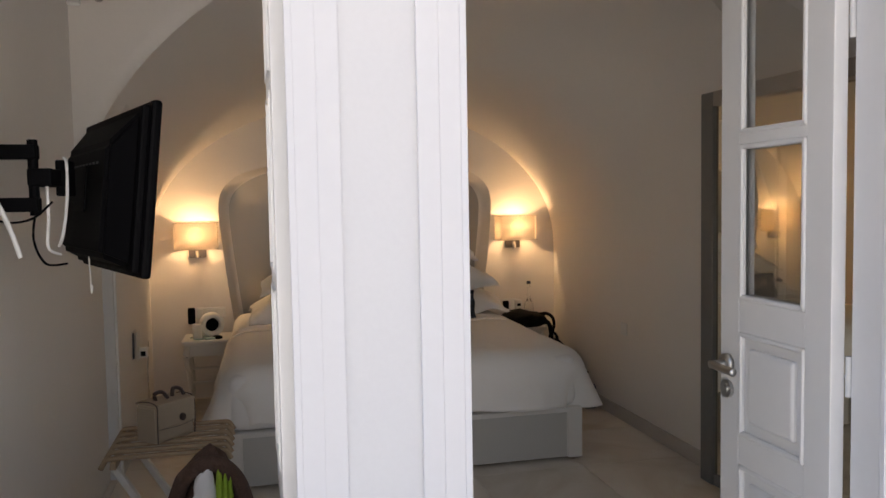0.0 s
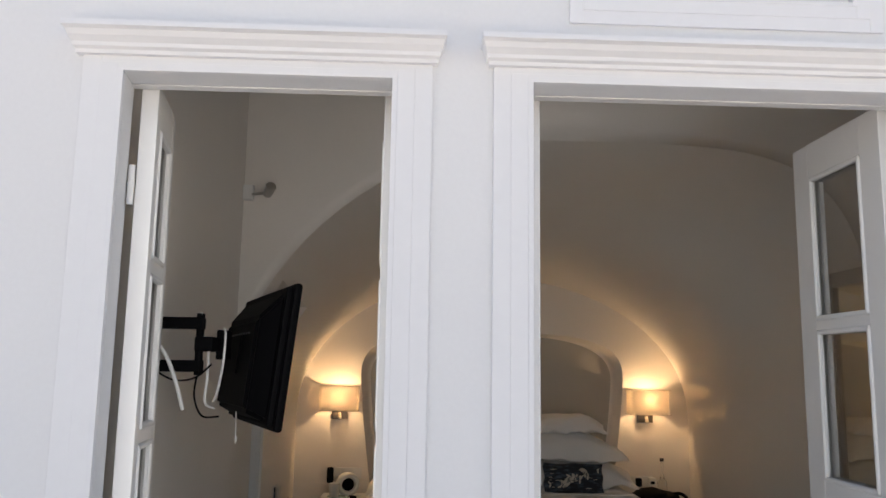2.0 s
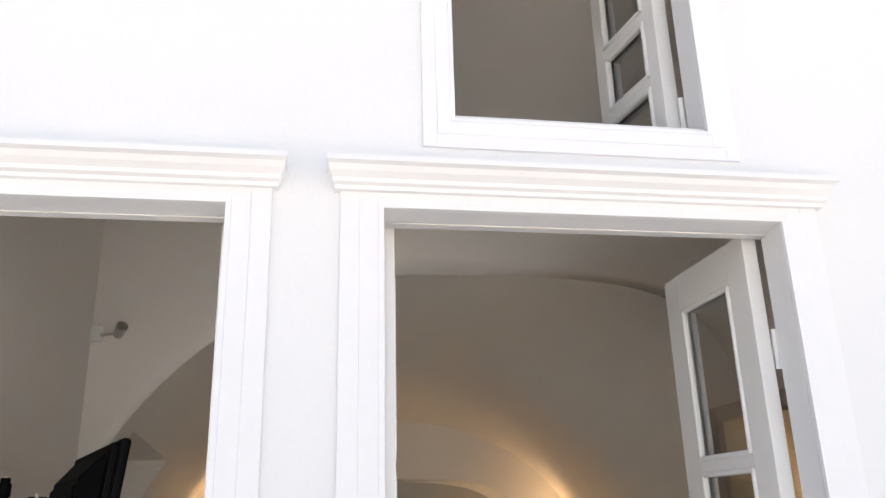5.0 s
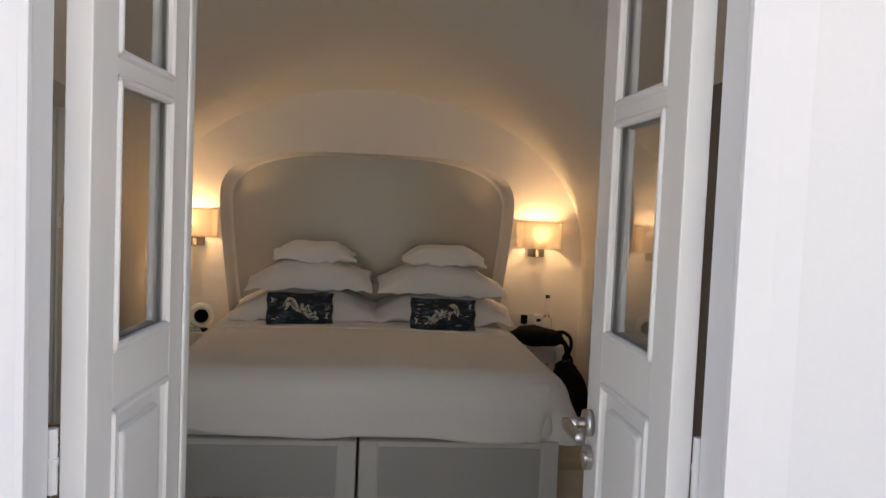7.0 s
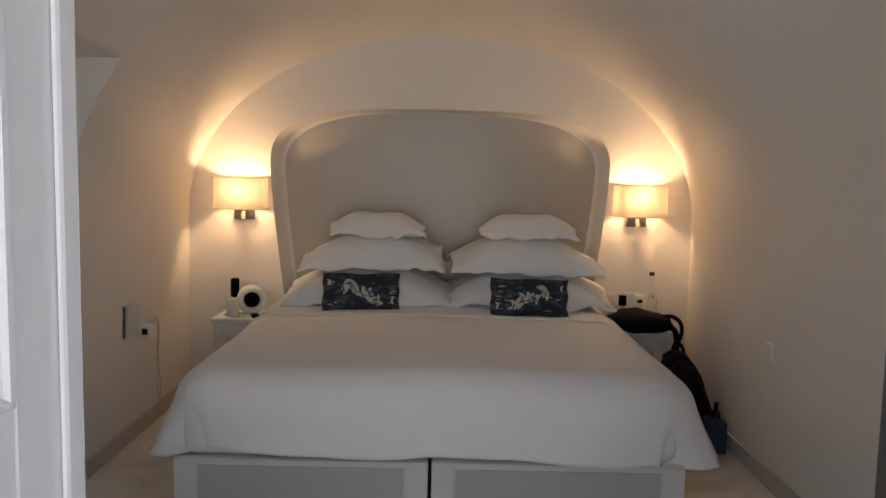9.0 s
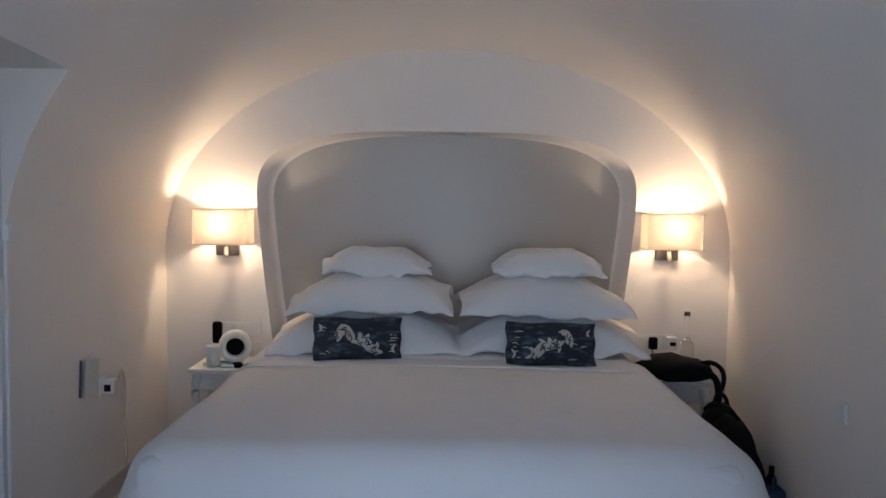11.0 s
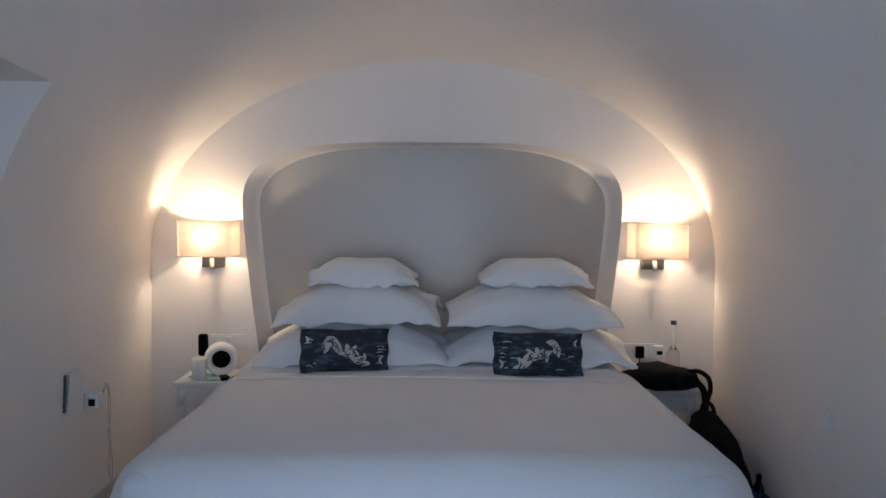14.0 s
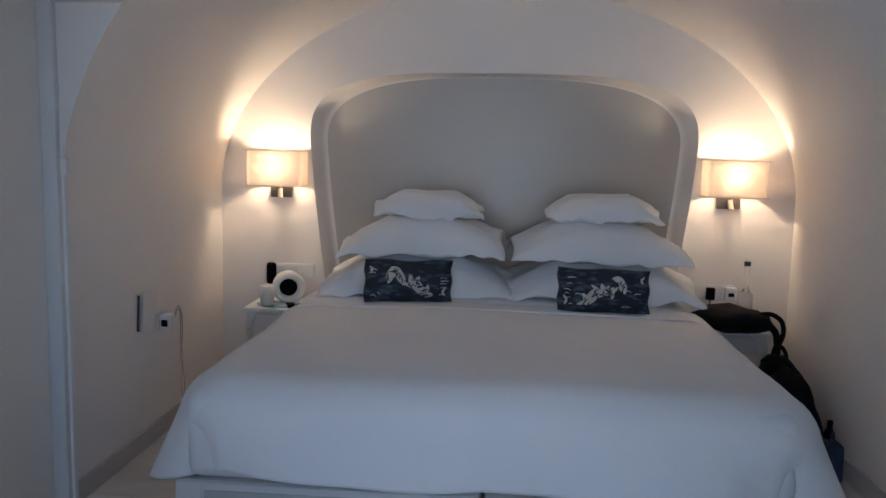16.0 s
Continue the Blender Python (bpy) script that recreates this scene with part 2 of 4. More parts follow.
def lathe(bm, profile, seg=24, at=(0, 0, 0), caps=True):
    rings = [[bm.verts.new((at[0] + r * math.cos(2 * math.pi * k / seg), at[1] + r * math.sin(2 * math.pi * k / seg), at[2] + z)) for k in range(seg)] for r, z in profile]
    for a, b in zip(rings, rings[1:]):
        for k in range(seg):
            bm.faces.new((a[k], a[(k + 1) % seg], b[(k + 1) % seg], b[k]))
    if caps:
        bm.faces.new(rings[0]); bm.faces.new(rings[-1])
    return bm


def structure(name, bm, mat, label="", category="", smooth=False):
    return tagged(link_bm(name, bm, mat, smooth), label, category, kind="structure")


def grid_wall(xs, zs, holes, y0, y1):
    """A wall slab in the xz plane, cut by the rectangular holes (x0, x1, z0, z1)."""
    xs = sorted(set(xs) | {v for h in holes for v in h[:2]})
    zs = sorted(set(zs) | {v for h in holes for v in h[2:]})
    solid = lambda i, j: 0 <= i < len(xs) - 1 and 0 <= j < len(zs) - 1 and not any(
        h[0] <= (xs[i] + xs[i + 1]) / 2 <= h[1] and h[2] <= (zs[j] + zs[j + 1]) / 2 <= h[3] for h in holes)
    bm = bmesh.new()
    v = {}
    def vert(i, j, y):
        if (i, j, y) not in v:
            v[i, j, y] = bm.verts.new((xs[i], y, zs[j]))
        return v[i, j, y]
    for i in range(len(xs) - 1):
        for j in range(len(zs) - 1):
            if not solid(i, j):
                continue
            for y in (y0, y1):
                bm.faces.new((vert(i, j, y), vert(i + 1, j, y), vert(i + 1, j + 1, y), vert(i, j + 1, y)))
            for di, dj, a, b in ((-1, 0, (i, j), (i, j + 1)), (1, 0, (i + 1, j), (i + 1, j + 1)), (0, -1, (i, j), (i + 1, j)), (0, 1, (i, j + 1), (i + 1, j + 1))):
                if not solid(i + di, j + dj):
                    bm.faces.new((vert(*a, y0), vert(*b, y0), vert(*b, y1), vert(*a, y1)))
    return bm


# ---- plan ----
WL, WR = -1.279, -0.698          # window opening
DL, DR = -0.387, 0.489           # door opening
HEAD = 2.06
SILL = 0.79
UL, UR, UB, UT = -0.234, 0.345, 2.273, 2.914   # upper window
T = 0.095                        # wall thickness at the openings
SPLAY = 0.014                     # reveals open out towards the room
FACE_Y = 1.90                    # wall with the vault's mouth
BACK_Y = 4.67
HALF = 1.49
SPRING = 1.08
PEAK_FRONT, PEAK_BACK = 2.50, 2.172
TV_WALL = -1.42

structure("ground", BOX((-600, -600, -0.30), (600, 600, -0.03)), M_GROUND, "pale cement ground", "ground")
structure("terrace", BOX((-5, -6, -0.03), (5, -0.001, -0.004), 0.003), M_GROUND, "pale cement terrace in front of the house", "pavement")
structure("wall_front", grid_wall((-4.0, 4.0), (-0.03, 4.2), [(WL - SPLAY, WR + SPLAY, SILL, HEAD), (DL - SPLAY, DR + SPLAY, 0.0, HEAD), (UL - SPLAY, UR + SPLAY, UB, UT)], 0.0, T), M_FACADE,
          "white limewashed plaster facade with door and windows", "wall")
structure("wall_left", BOX((TV_WALL - 0.10, T, 0), (TV_WALL, FACE_Y + 0.07, 3.4)), M_PLASTER, "plain plastered side wall", "wall")
structure("wall_right", BOX((HALF, T, 0), (HALF + 0.10, FACE_Y + 0.07, 3.4)), M_PLASTER, "plain plastered side wall", "wall")
structure("ceiling", BOX((-1.6, T, 3.4), (1.7, FACE_Y + 0.2, 3.5)), M_PLASTER, "flat plastered ceiling over the entrance", "ceiling")
structure("roof", BOX((-2.4, 0.12, 3.9), (2.6, 5.3, 4.1)), M_ROOF, "flat white roof slab", "roof")
structure("wall_outer_left", BOX((-2.4, 0.12, -0.03), (-2.2, 5.3, 3.9)), M_ROOF, "outer wall of the house", "wall")
structure("wall_outer_right", BOX((2.2, 0.12, -0.03), (2.6, 5.3, 3.9)), M_ROOF, "outer wall of the house", "wall")
structure("wall_outer_back", BOX((-2.2, 5.1, -0.03), (2.2, 5.3, 3.9)), M_ROOF, "outer wall of the house", "wall")
structure("floor", BOX((-2.2, T, -0.12), (2.2, 5.1, -0.006)), M_GROUT, "pale marble tiled floor", "floor")
structure("threshold", BOX((DL - SPLAY + 0.001, 0.0, -0.03), (DR + SPLAY - 0.001, T + 0.005, 0.004), 0.003), M_MARBLE, "marble door threshold", "threshold")


def vault_profile(y, steps=22):
    """Half-oval vault over straight walls, as x, z from the left floor to the right."""
    f = (y - FACE_Y) / (BACK_Y - FACE_Y)
    peak = PEAK_FRONT + (PEAK_BACK - PEAK_FRONT) * f
    h = peak - SPRING
    pts = [(-HALF, 0.0), (-HALF, 0.36), (-HALF, 0.72)]
    for k in range(steps * 2 + 1):
        a = math.pi * (1 - k / (steps * 2))
        c, s = math.cos(a), math.sin(a)
        if c > 0:
            # towards the mouth this haunch grows squarer until it is lost in the entrance wall
            q = min(1.0, max(0.0, (3.3 - y) / 1.1))
            p = 2 / (2 + 2.6 * q * q * (3 - 2 * q))
            c, s = c ** p, max(s, 0.0) ** p
        pts.append((HALF * c, SPRING + h * s))
    return pts + [(HALF, 0.72), (HALF, 0.36), (HALF, 0.0)]


HOLE_Y0, HOLE_Y1, HOLE_ROW = 2.08, 2.99, 3 + 8    # side doorway: from floor up to this row of the vault


def vault():
    ys = [FACE_Y, 2.0, HOLE_Y0, 2.3, 2.6, HOLE_Y1, 3.2, 3.5, 3.8, 4.1, 4.3, 4.45, 4.56, BACK_Y]
    bm = bmesh.new()
    rows = []
    for y in ys:
        # the walls draw in a little where they meet the end wall
        q = 0.0 if y < 4.3 else ((y - 4.3) / 0.37) ** 2
        rows.append([bm.verts.new((x * (1.0 + (0.025 if x < 0 else 0.058) * q), y, z)) for x, z in vault_profile(y)])
    for j in range(len(ys) - 1):
        for i in range(len(rows[0]) - 1):
            if HOLE_Y0 <= ys[j] < HOLE_Y1 and i < HOLE_ROW:
                continue
            bm.faces.new((rows[j][i], rows[j][i + 1], rows[j + 1][i + 1], rows[j + 1][i]))
    # jambs and head of the side doorway
    j0, j1 = ys.index(HOLE_Y0), ys.index(HOLE_Y1)
    deep = -1.62
    def out(v):
        return bm.verts.new((deep, v.co.y, v.co.z))
    for j in (j0, j1):
        line = [out(v) for v in rows[j][:HOLE_ROW + 1]]
        for i in range(HOLE_ROW):
            bm.faces.new((rows[j][i], rows[j][i + 1], line[i + 1], line[i]))
    line = [out(rows[j][HOLE_ROW]) for j in range(j0, j1 + 1)]
    for k in range(j1 - j0):
        bm.faces.new((rows[j0 + k][HOLE_ROW], rows[j0 + k + 1][HOLE_ROW], line[k + 1], line[k]))
    bmesh.ops.remove_doubles(bm, verts=bm.verts, dist=0.0005)
    return bm


vault_ob = structure("wall_vault", vault(), M_PLASTER, "white plastered barrel vault of the cave bedroom", "vault", smooth=True)
for e in vault_ob.data.edges:
    e.use_edge_sharp = False
mod = vault_ob.modifiers.new("split", 'EDGE_SPLIT')
mod.split_angle = radians(50)


def face_wall():
    """The wall above the vault's mouth; on its right it leans forward and runs softly into the ceiling."""
    bm = bmesh.new()
    pts = [p for p in vault_profile(FACE_Y, 22) if p[1] >= SPRING - 0.001]
    steps = 16
    cols = []
    for x, z in pts:
        s = min(1.0, max(0.0, (x - 0.10) / 0.75))
        s = s * s * (3 - 2 * s)
        col = []
        for k in range(steps + 1):
            u = k / steps
            # the wall rounds over into the ceiling, but stands straight in the corner
            w = min(1.0, max(0.0, (x + 0.95) / 0.7))
            up = Vector((x, FACE_Y, z + (3.4 - z) * u)).lerp(Vector((x, FACE_Y - (FACE_Y - T - 0.01) * (1 - math.cos(u * math.pi / 2)), z + (3.39 - z) * math.sin(u * math.pi / 2))), w * w * (3 - 2 * w))
            on = Vector((x, FACE_Y - (FACE_Y - T) * u, z + 0.12 * (FACE_Y - T) * u))
            col.append(bm.verts.new(up.lerp(on, s)))
        cols.append(col)
    for a, c in zip(cols, cols[1:]):
        for k in range(steps):
            bm.faces.new((a[k], c[k], c[k + 1], a[k + 1]))
    return bm


arch_ob = structure("wall_arch", face_wall(), M_PLASTER, "plastered wall over the vault's mouth", "wall", smooth=True)
me = arch_ob.data
if sum((Vector((0, 0.9, 1.3)) - p.center).dot(p.normal) for p in me.polygons) < 0:
    me.flip_normals()
so = arch_ob.modifiers.new("thick", 'SOLIDIFY')
so.thickness, so.offset = 0.05, -1


# niche behind the bed: one smooth oval outline that draws in towards the floor
def niche_outline(shrink, n=72):
    """Points x, z from the left foot over the crown to the right foot."""
    a, top, mid = 1.040 - shrink, 1.728 - shrink * 0.22, 1.36
    r = shrink / 0.070              # the inner edge is rounder than the lip
    pts = []
    for k in range(n + 1):
        t = math.pi * k / n
        c, s = -math.cos(t), math.sin(t)
        pts.append((a * math.copysign(abs(c) ** (0.58 + 0.12 * r), c), mid + (top - mid) * abs(s) ** (0.67 + 0.13 * r)))
    leg = [(-(a - 0.17 * ((mid - z) / mid) ** 1.25), z) for z in [mid * k / 12 for k in range(12)]]
    return [(x + 0.012, z) for x, z in leg + pts + [(-x, z) for x, z in reversed(leg)]]


NICHE_DEPTH = 0.11


def back_wall():
    bm = bmesh.new()
    # each outline point is joined to a point well outside the vault's end
    ring, far = [], []
    for x, z in niche_outline(0.0):
        ang = math.atan2(z, x)
        ring.append(bm.verts.new((x, BACK_Y, z)))
        far.append(bm.verts.new((3.2 * math.cos(ang), BACK_Y, max(3.2 * math.sin(ang), 0.0))))
    for k in range(len(ring) - 1):
        bm.faces.new((ring[k], ring[k + 1], far[k + 1], far[k]))
    return bm


def back_niche():
    bm = bmesh.new()
    # rounded reveal: lip, throat, inner edge
    stages = [(0.0, 0.0), (0.002, 0.005), (0.007, 0.015), (0.016, 0.033), (0.028, 0.060), (0.038, 0.083), (0.047, 0.098), (0.057, 0.107), (0.070, NICHE_DEPTH)]
    rings = [[bm.verts.new((x, BACK_Y + d, z)) for x, z in niche_outline(s)] for s, d in stages]
    for a, b in zip(rings, rings[1:]):
        for k in range(len(a) - 1):
            bm.faces.new((a[k], a[k + 1], b[k + 1], b[k]))
    return bm


def niche_panel():
    bm = bmesh.new()
    rings = []
    line = niche_outline(0.070)
    for k in range(19):
        u = 1 - k / 18
        rings.append([bm.verts.new((x * u, BACK_Y + NICHE_DEPTH, 0.3 + (z - 0.3) * u)) for x, z in line])
    for a, c in zip(rings, rings[1:-1]):
        for k in range(len(a) - 1):
            bm.faces.new((a[k], a[k + 1], c[k + 1], c[k]))
    tip = bm.verts.new((0, BACK_Y + NICHE_DEPTH, 0.3))
    for k in range(len(line) - 1):
        bm.faces.new((rings[-2][k], rings[-2][k + 1], tip))
    for v in rings[-1]:
        bm.verts.remove(v)
    return bm


structure("wall_back", back_wall(), M_PLASTER, "white plastered end wall with bed niche", "wall")
structure("wall_niche_back", niche_panel(), M_NICHE, "darker plastered back of the bed niche", "niche", smooth=True)
niche_ob = structure("wall_niche", back_niche(), M_PLASTER, "rounded plaster niche used as headboard", "niche", smooth=True)

mod = niche_ob.modifiers.new("split", 'EDGE_SPLIT')
mod.split_angle = radians(34)

# skirting
for name, lo, hi in (("baseboard_right", (HALF - 0.014, 2.167, 0), (HALF - 0.001, BACK_Y, 0.085)), ("baseboard_left", (-HALF + 0.001, HOLE_Y1 + 0.002, 0), (-HALF + 0.014, BACK_Y, 0.085)),
                     ("baseboard_entrance", (TV_WALL + 0.001, T, 0), (TV_WALL + 0.014, FACE_Y, 0.085))):
    structure(name, BOX(lo, hi, 0.004), M_BASE, "pale stone skirting", "baseboard")


# ---- joinery ----
def leaf(width, z0, z1, rails, panels, thick=0.042, stile=0.085, bottom=0.09, top=0.095):
    """A glazed leaf as parts; hinge at x=0, running along +x. rails: heights of the glazing bars; panels: (z0, z1) of raised panels."""
    root = new("leaf")
    part("stile", BOX((0, -thick / 2, z0), (stile, thick / 2, z1), 0.002), M_WOOD, root)
    part("stile", BOX((width - stile, -thick / 2, z0), (width, thick / 2, z1), 0.004), M_WOOD, root)
    part("rail", BOX((stile, -thick / 2 + 0.0004, z0), (width - stile, thick / 2 - 0.0004, z0 + bottom), 0.0008), M_WOOD, root)
    part("rail", BOX((stile, -thick / 2 + 0.0004, z1 - top), (width - stile, thick / 2 - 0.0004, z1), 0.0008), M_WOOD, root)
    for a, b in rails:
        part("rail", BOX((stile, -thick / 2 + 0.0004, a), (width - stile, thick / 2 - 0.0004, b), 0.0008), M_WOOD, root)
    openings = []
    edge = z0 + bottom
    for a, b in rails:
        openings.append((edge, a)); edge = b
    openings.append((edge, z1 - top))
    for a, b in openings:
        is_panel = any(abs(a - p) < 0.02 for p in panels)
        if is_panel:
            bm = bmesh.new()
            box(bm, (stile, -0.008, a), (width - stile, 0.008, b))
            box(bm, (stile + 0.036, -0.020, a + 0.040), (width - stile - 0.036, 0.020, b - 0.040), 0.011, 3)
            part("raised_panel", bm, M_WOOD, root)
        else:
            p = part("pane", BOX((stile - 0.004, -0.002, a - 0.004), (width - stile + 0.004, 0.002, b + 0.004)), M_GLASS, root, "clear glass pane")
            p.visible_shadow = False
        for sy in (-1, 1):
            bm = bmesh.new()
            y0, y1 = sy * 0.006, sy * (thick / 2 + 0.004)
            for lo, hi in (((stile, y0, a), (stile + 0.014, y1, b)), ((width - stile - 0.014, y0, a), (width - stile, y1, b)),
                           ((stile, y0, a), (width - stile, y1, a + 0.014)), ((stile, y0, b - 0.014), (width - stile, y1, b))):
                box(bm, lo, hi, 0.004, 1)
            part("glazing_bead", bm, M_WOOD, root)
    return root


def door_handle(parent, x, z):
    for sy in (-1, 1):
        h = part("door_handle", rod(ROD((x, sy * 0.02, z), (x, sy * 0.034, z), 0.026, seg=24), (x, sy * 0.03, z), (x, sy * 0.075, z), 0.011), M_STEEL, parent, "brushed steel lever handle on a round rose", True)
        part("lever", TUBE([(x, sy * 0.068, z), (x - 0.03, sy * 0.072, z), (x - 0.060, sy * 0.070, z - 0.002), (x - 0.092, sy * 0.066, z - 0.004)], 0.0105, 10), M_STEEL, h, smooth=True)
        part("escutcheon", rod(ROD((x, sy * 0.02, z - 0.068), (x, sy * 0.030, z - 0.068), 0.024, seg=24), (x, sy * 0.028, z - 0.068), (x, sy * 0.034, z - 0.068), 0.012, seg=16), M_STEEL, parent, "round steel lock cover")


def hinge(parent, x, y, z):
    bm = ROD((x, y, z - 0.045), (x, y, z + 0.045), 0.0072)
    rod(bm, (x, y, z - 0.004), (x, y, z + 0.004), 0.0085)
    part("hinge", bm, M_WOOD, parent, "painted barrel hinge")


def surround(name_list, x0, x1, z0, z1, width, cornice, sill):
    """Moulded plaster band round an opening, with its cornice."""
    bands = [(width, width * 0.56, 0.0092), (width * 0.56, width * 0.13, 0.0106), (width * 0.13, 0.0, 0.0118)]
    bm = bmesh.new()
    for w, v, dep in bands:
        up_w, up_v = w * 0.034 / width, v * 0.034 / width
        low_w, low_v = (w, v) if sill else (0.0, 0.0)
        box(bm, (x0 - w, -dep, z0 - low_w), (x0 - v, -0.0005, z1 + up_w), 0.0005, 1)
        box(bm, (x1 + v, -dep, z0 - low_w), (x1 + w, -0.0005, z1 + up_w), 0.0005, 1)
        box(bm, (x0 - v, -dep + 0.0006, z1 + up_v), (x1 + v, -0.0005, z1 + up_w), 0.0005, 1)
        if sill:
            box(bm, (x0 - v, -dep + 0.0006, z0 - low_w), (x1 + v, -0.0005, z0 - low_v), 0.0005, 1)
    ob = structure(name_list, bm, M_TRIM, "white moulded surround of the opening", "trim")
    if cornice:
        bm = bmesh.new()
        # profile from bottom out to top
        prof = [(0.0, 0.0), (0.022, 0.0), (0.024, 0.008), (0.034, 0.012), (0.036, 0.020), (0.050, 0.030), (0.058, 0.040), (0.070, 0.044), (0.070, 0.056), (0.0, 0.062)]
        left, right = x0 - width - 0.004, x1 + width + 0.004
        za = z1 + 0.033
        ra, rb = [], []
        for dep, h in prof:
            ra.append(bm.verts.new((left - dep * 0.35, -dep, za + h)))
            rb.append(bm.verts.new((right + dep * 0.35, -dep, za + h)))
        ba = [bm.verts.new((v.co.x, 0.003, v.co.z)) for v in ra]
        bb = [bm.verts.new((v.co.x, 0.003, v.co.z)) for v in rb]
        for k in range(len(prof) - 1):
            bm.faces.new((ra[k], rb[k], rb[k + 1], ra[k + 1]))
            bm.faces.new((ra[k], ra[k + 1], ba[k + 1], ba[k]))
            bm.faces.new((rb[k], bb[k], bb[k + 1], rb[k + 1]))
        structure(name_list + "_cornice", bm, M_TRIM, "white moulded cornice over the opening", "trim")


surround("trim_window", WL, WR, SILL, HEAD, 0.088, True, True)
surround("trim_door", DL, DR, 0.0, HEAD, 0.088, True, False)
surround("trim_upper_window", UL, UR, UB, UT, 0.070, True, True)


def frame_lining(parent, x0, x1, z0, z1, bottom):
    """Painted wooden frame set at the back of the opening."""
    for x, s in ((x0, -1), (x1, 1)):
        bm = bmesh.new()
        rows = []
        for z in (z0 + 0.0005, z1 - 0.0005):
            rows.append([bm.verts.new(p) for p in ((x, 0.0006, z), (x + s * SPLAY, T + 0.004, z), (x + s * SPLAY, T + 0.0005, z), (x + s * (SPLAY - 0.0005), T - 0.0005, z), (x + s * (SPLAY - 0.0005), 0.0006, z))])
        for k in range(5):
            bm.faces.new((rows[0][k], rows[0][(k + 1) % 5], rows[1][(k + 1) % 5], rows[1][k]))
        bm.faces.new(rows[0]); bm.faces.new(rows[1])
        part("jamb", bm, M_TRIM, parent, "white splayed reveal")
    part("head_frame", BOX((x0 - SPLAY + 0.002, 0.070, z1 - 0.004), (x1 + SPLAY - 0.002, T + 0.004, z1 - 0.0008), 0.0015), M_WOOD, parent)
    if bottom:
        part("window_sill", BOX((x0 + 0.001, 0.001, z0 + 0.0005), (x1 - 0.001, T + 0.006, z0 + 0.012), 0.003), M_WOOD, parent)


def hang(lf, parent, x, y, ang, name):
    """Place a leaf on its hinge; ang is its direction from +x in degrees."""
    lf.name = name
    lf.parent = parent
    lf.matrix_basis = pose(x, y, 0, 0, 0, ang)
    return lf


door = thing("door_1", pose(0, 0, 0), "open white glazed double door with steel lever handle", "door", kind="structure")
frame_lining(door, DL, DR, 0.004, HEAD, False)
LW, LW_L = 0.422, 0.412
DRAILS = [(0.72, 0.795), (1.07, 1.152), (1.553, 1.577)]
r_leaf = hang(leaf(LW, 0.012, HEAD + 0.012, DRAILS, (0.102, 0.795), 0.036), door, 0.478, 0.112, 90.2, "leaf")
door_handle(r_leaf, LW - 0.042, 0.978)
for z in (0.28, 1.02, 1.80):
    hinge(r_leaf, -0.004, -0.0255, z)
l_leaf = hang(leaf(LW_L, 0.012, HEAD + 0.012, DRAILS, (0.102, 0.795), 0.036), door, -0.372, 0.108, 85.3, "leaf")
for z in (0.28, 1.02, 1.80):
    hinge(l_leaf, -0.004, 0.0255, z)
part("astragal", BOX((LW_L - 0.020, -0.025, 0.014), (LW_L + 0.012, -0.0185, HEAD - 0.018), 0.005), M_WOOD, l_leaf, "moulded cover strip")
part("astragal", BOX((LW_L - 0.012, 0.0188, 0.014), (LW_L, 0.027, HEAD - 0.018), 0.004), M_WOOD, l_leaf, "moulded cover strip")

win = thing("window_1", pose(0, 0, 0), "open white casement window with three panes a leaf", "window", kind="structure")
frame_lining(win, WL, WR, SILL, HEAD, True)
WRAILS = [(1.255, 1.285), (1.64, 1.67)]
w_leaf = hang(leaf(0.272, SILL + 0.014, HEAD + 0.012, WRAILS, (), 0.038, stile=0.05), win, WL + 0.023, 0.104, 98.5, "leaf")
for z in (1.06, 1.83):
    hinge(w_leaf, -0.008, 0.027, z)
w_leaf2 = hang(leaf(0.272, SILL + 0.014, HEAD + 0.012, WRAILS, (), stile=0.05), win, WR + 0.000, 0.142, 91.0, "leaf")
uwin = thing("window_2", pose(0, 0, 0), "open small white upper window with three panes a leaf", "window", kind="structure")
frame_lining(uwin, UL, UR, UB, UT, True)
URAILS = [(2.485, 2.510), (2.68, 2.705)]
u_leaf = hang(leaf(0.290, UB + 0.012, UT + 0.062, URAILS, (), stile=0.045, bottom=0.05, top=0.05), uwin, UR - 0.010, 0.119, 99.5, "leaf")
for z in (2.38, 2.83):
    hinge(u_leaf, -0.010, -0.020, z)
u_leaf2 = hang(leaf(0.290, UB + 0.012, UT + 0.062, URAILS, (), stile=0.045, bottom=0.05, top=0.05), uwin, UL - 0.004, 0.176, 95.0, "leaf")

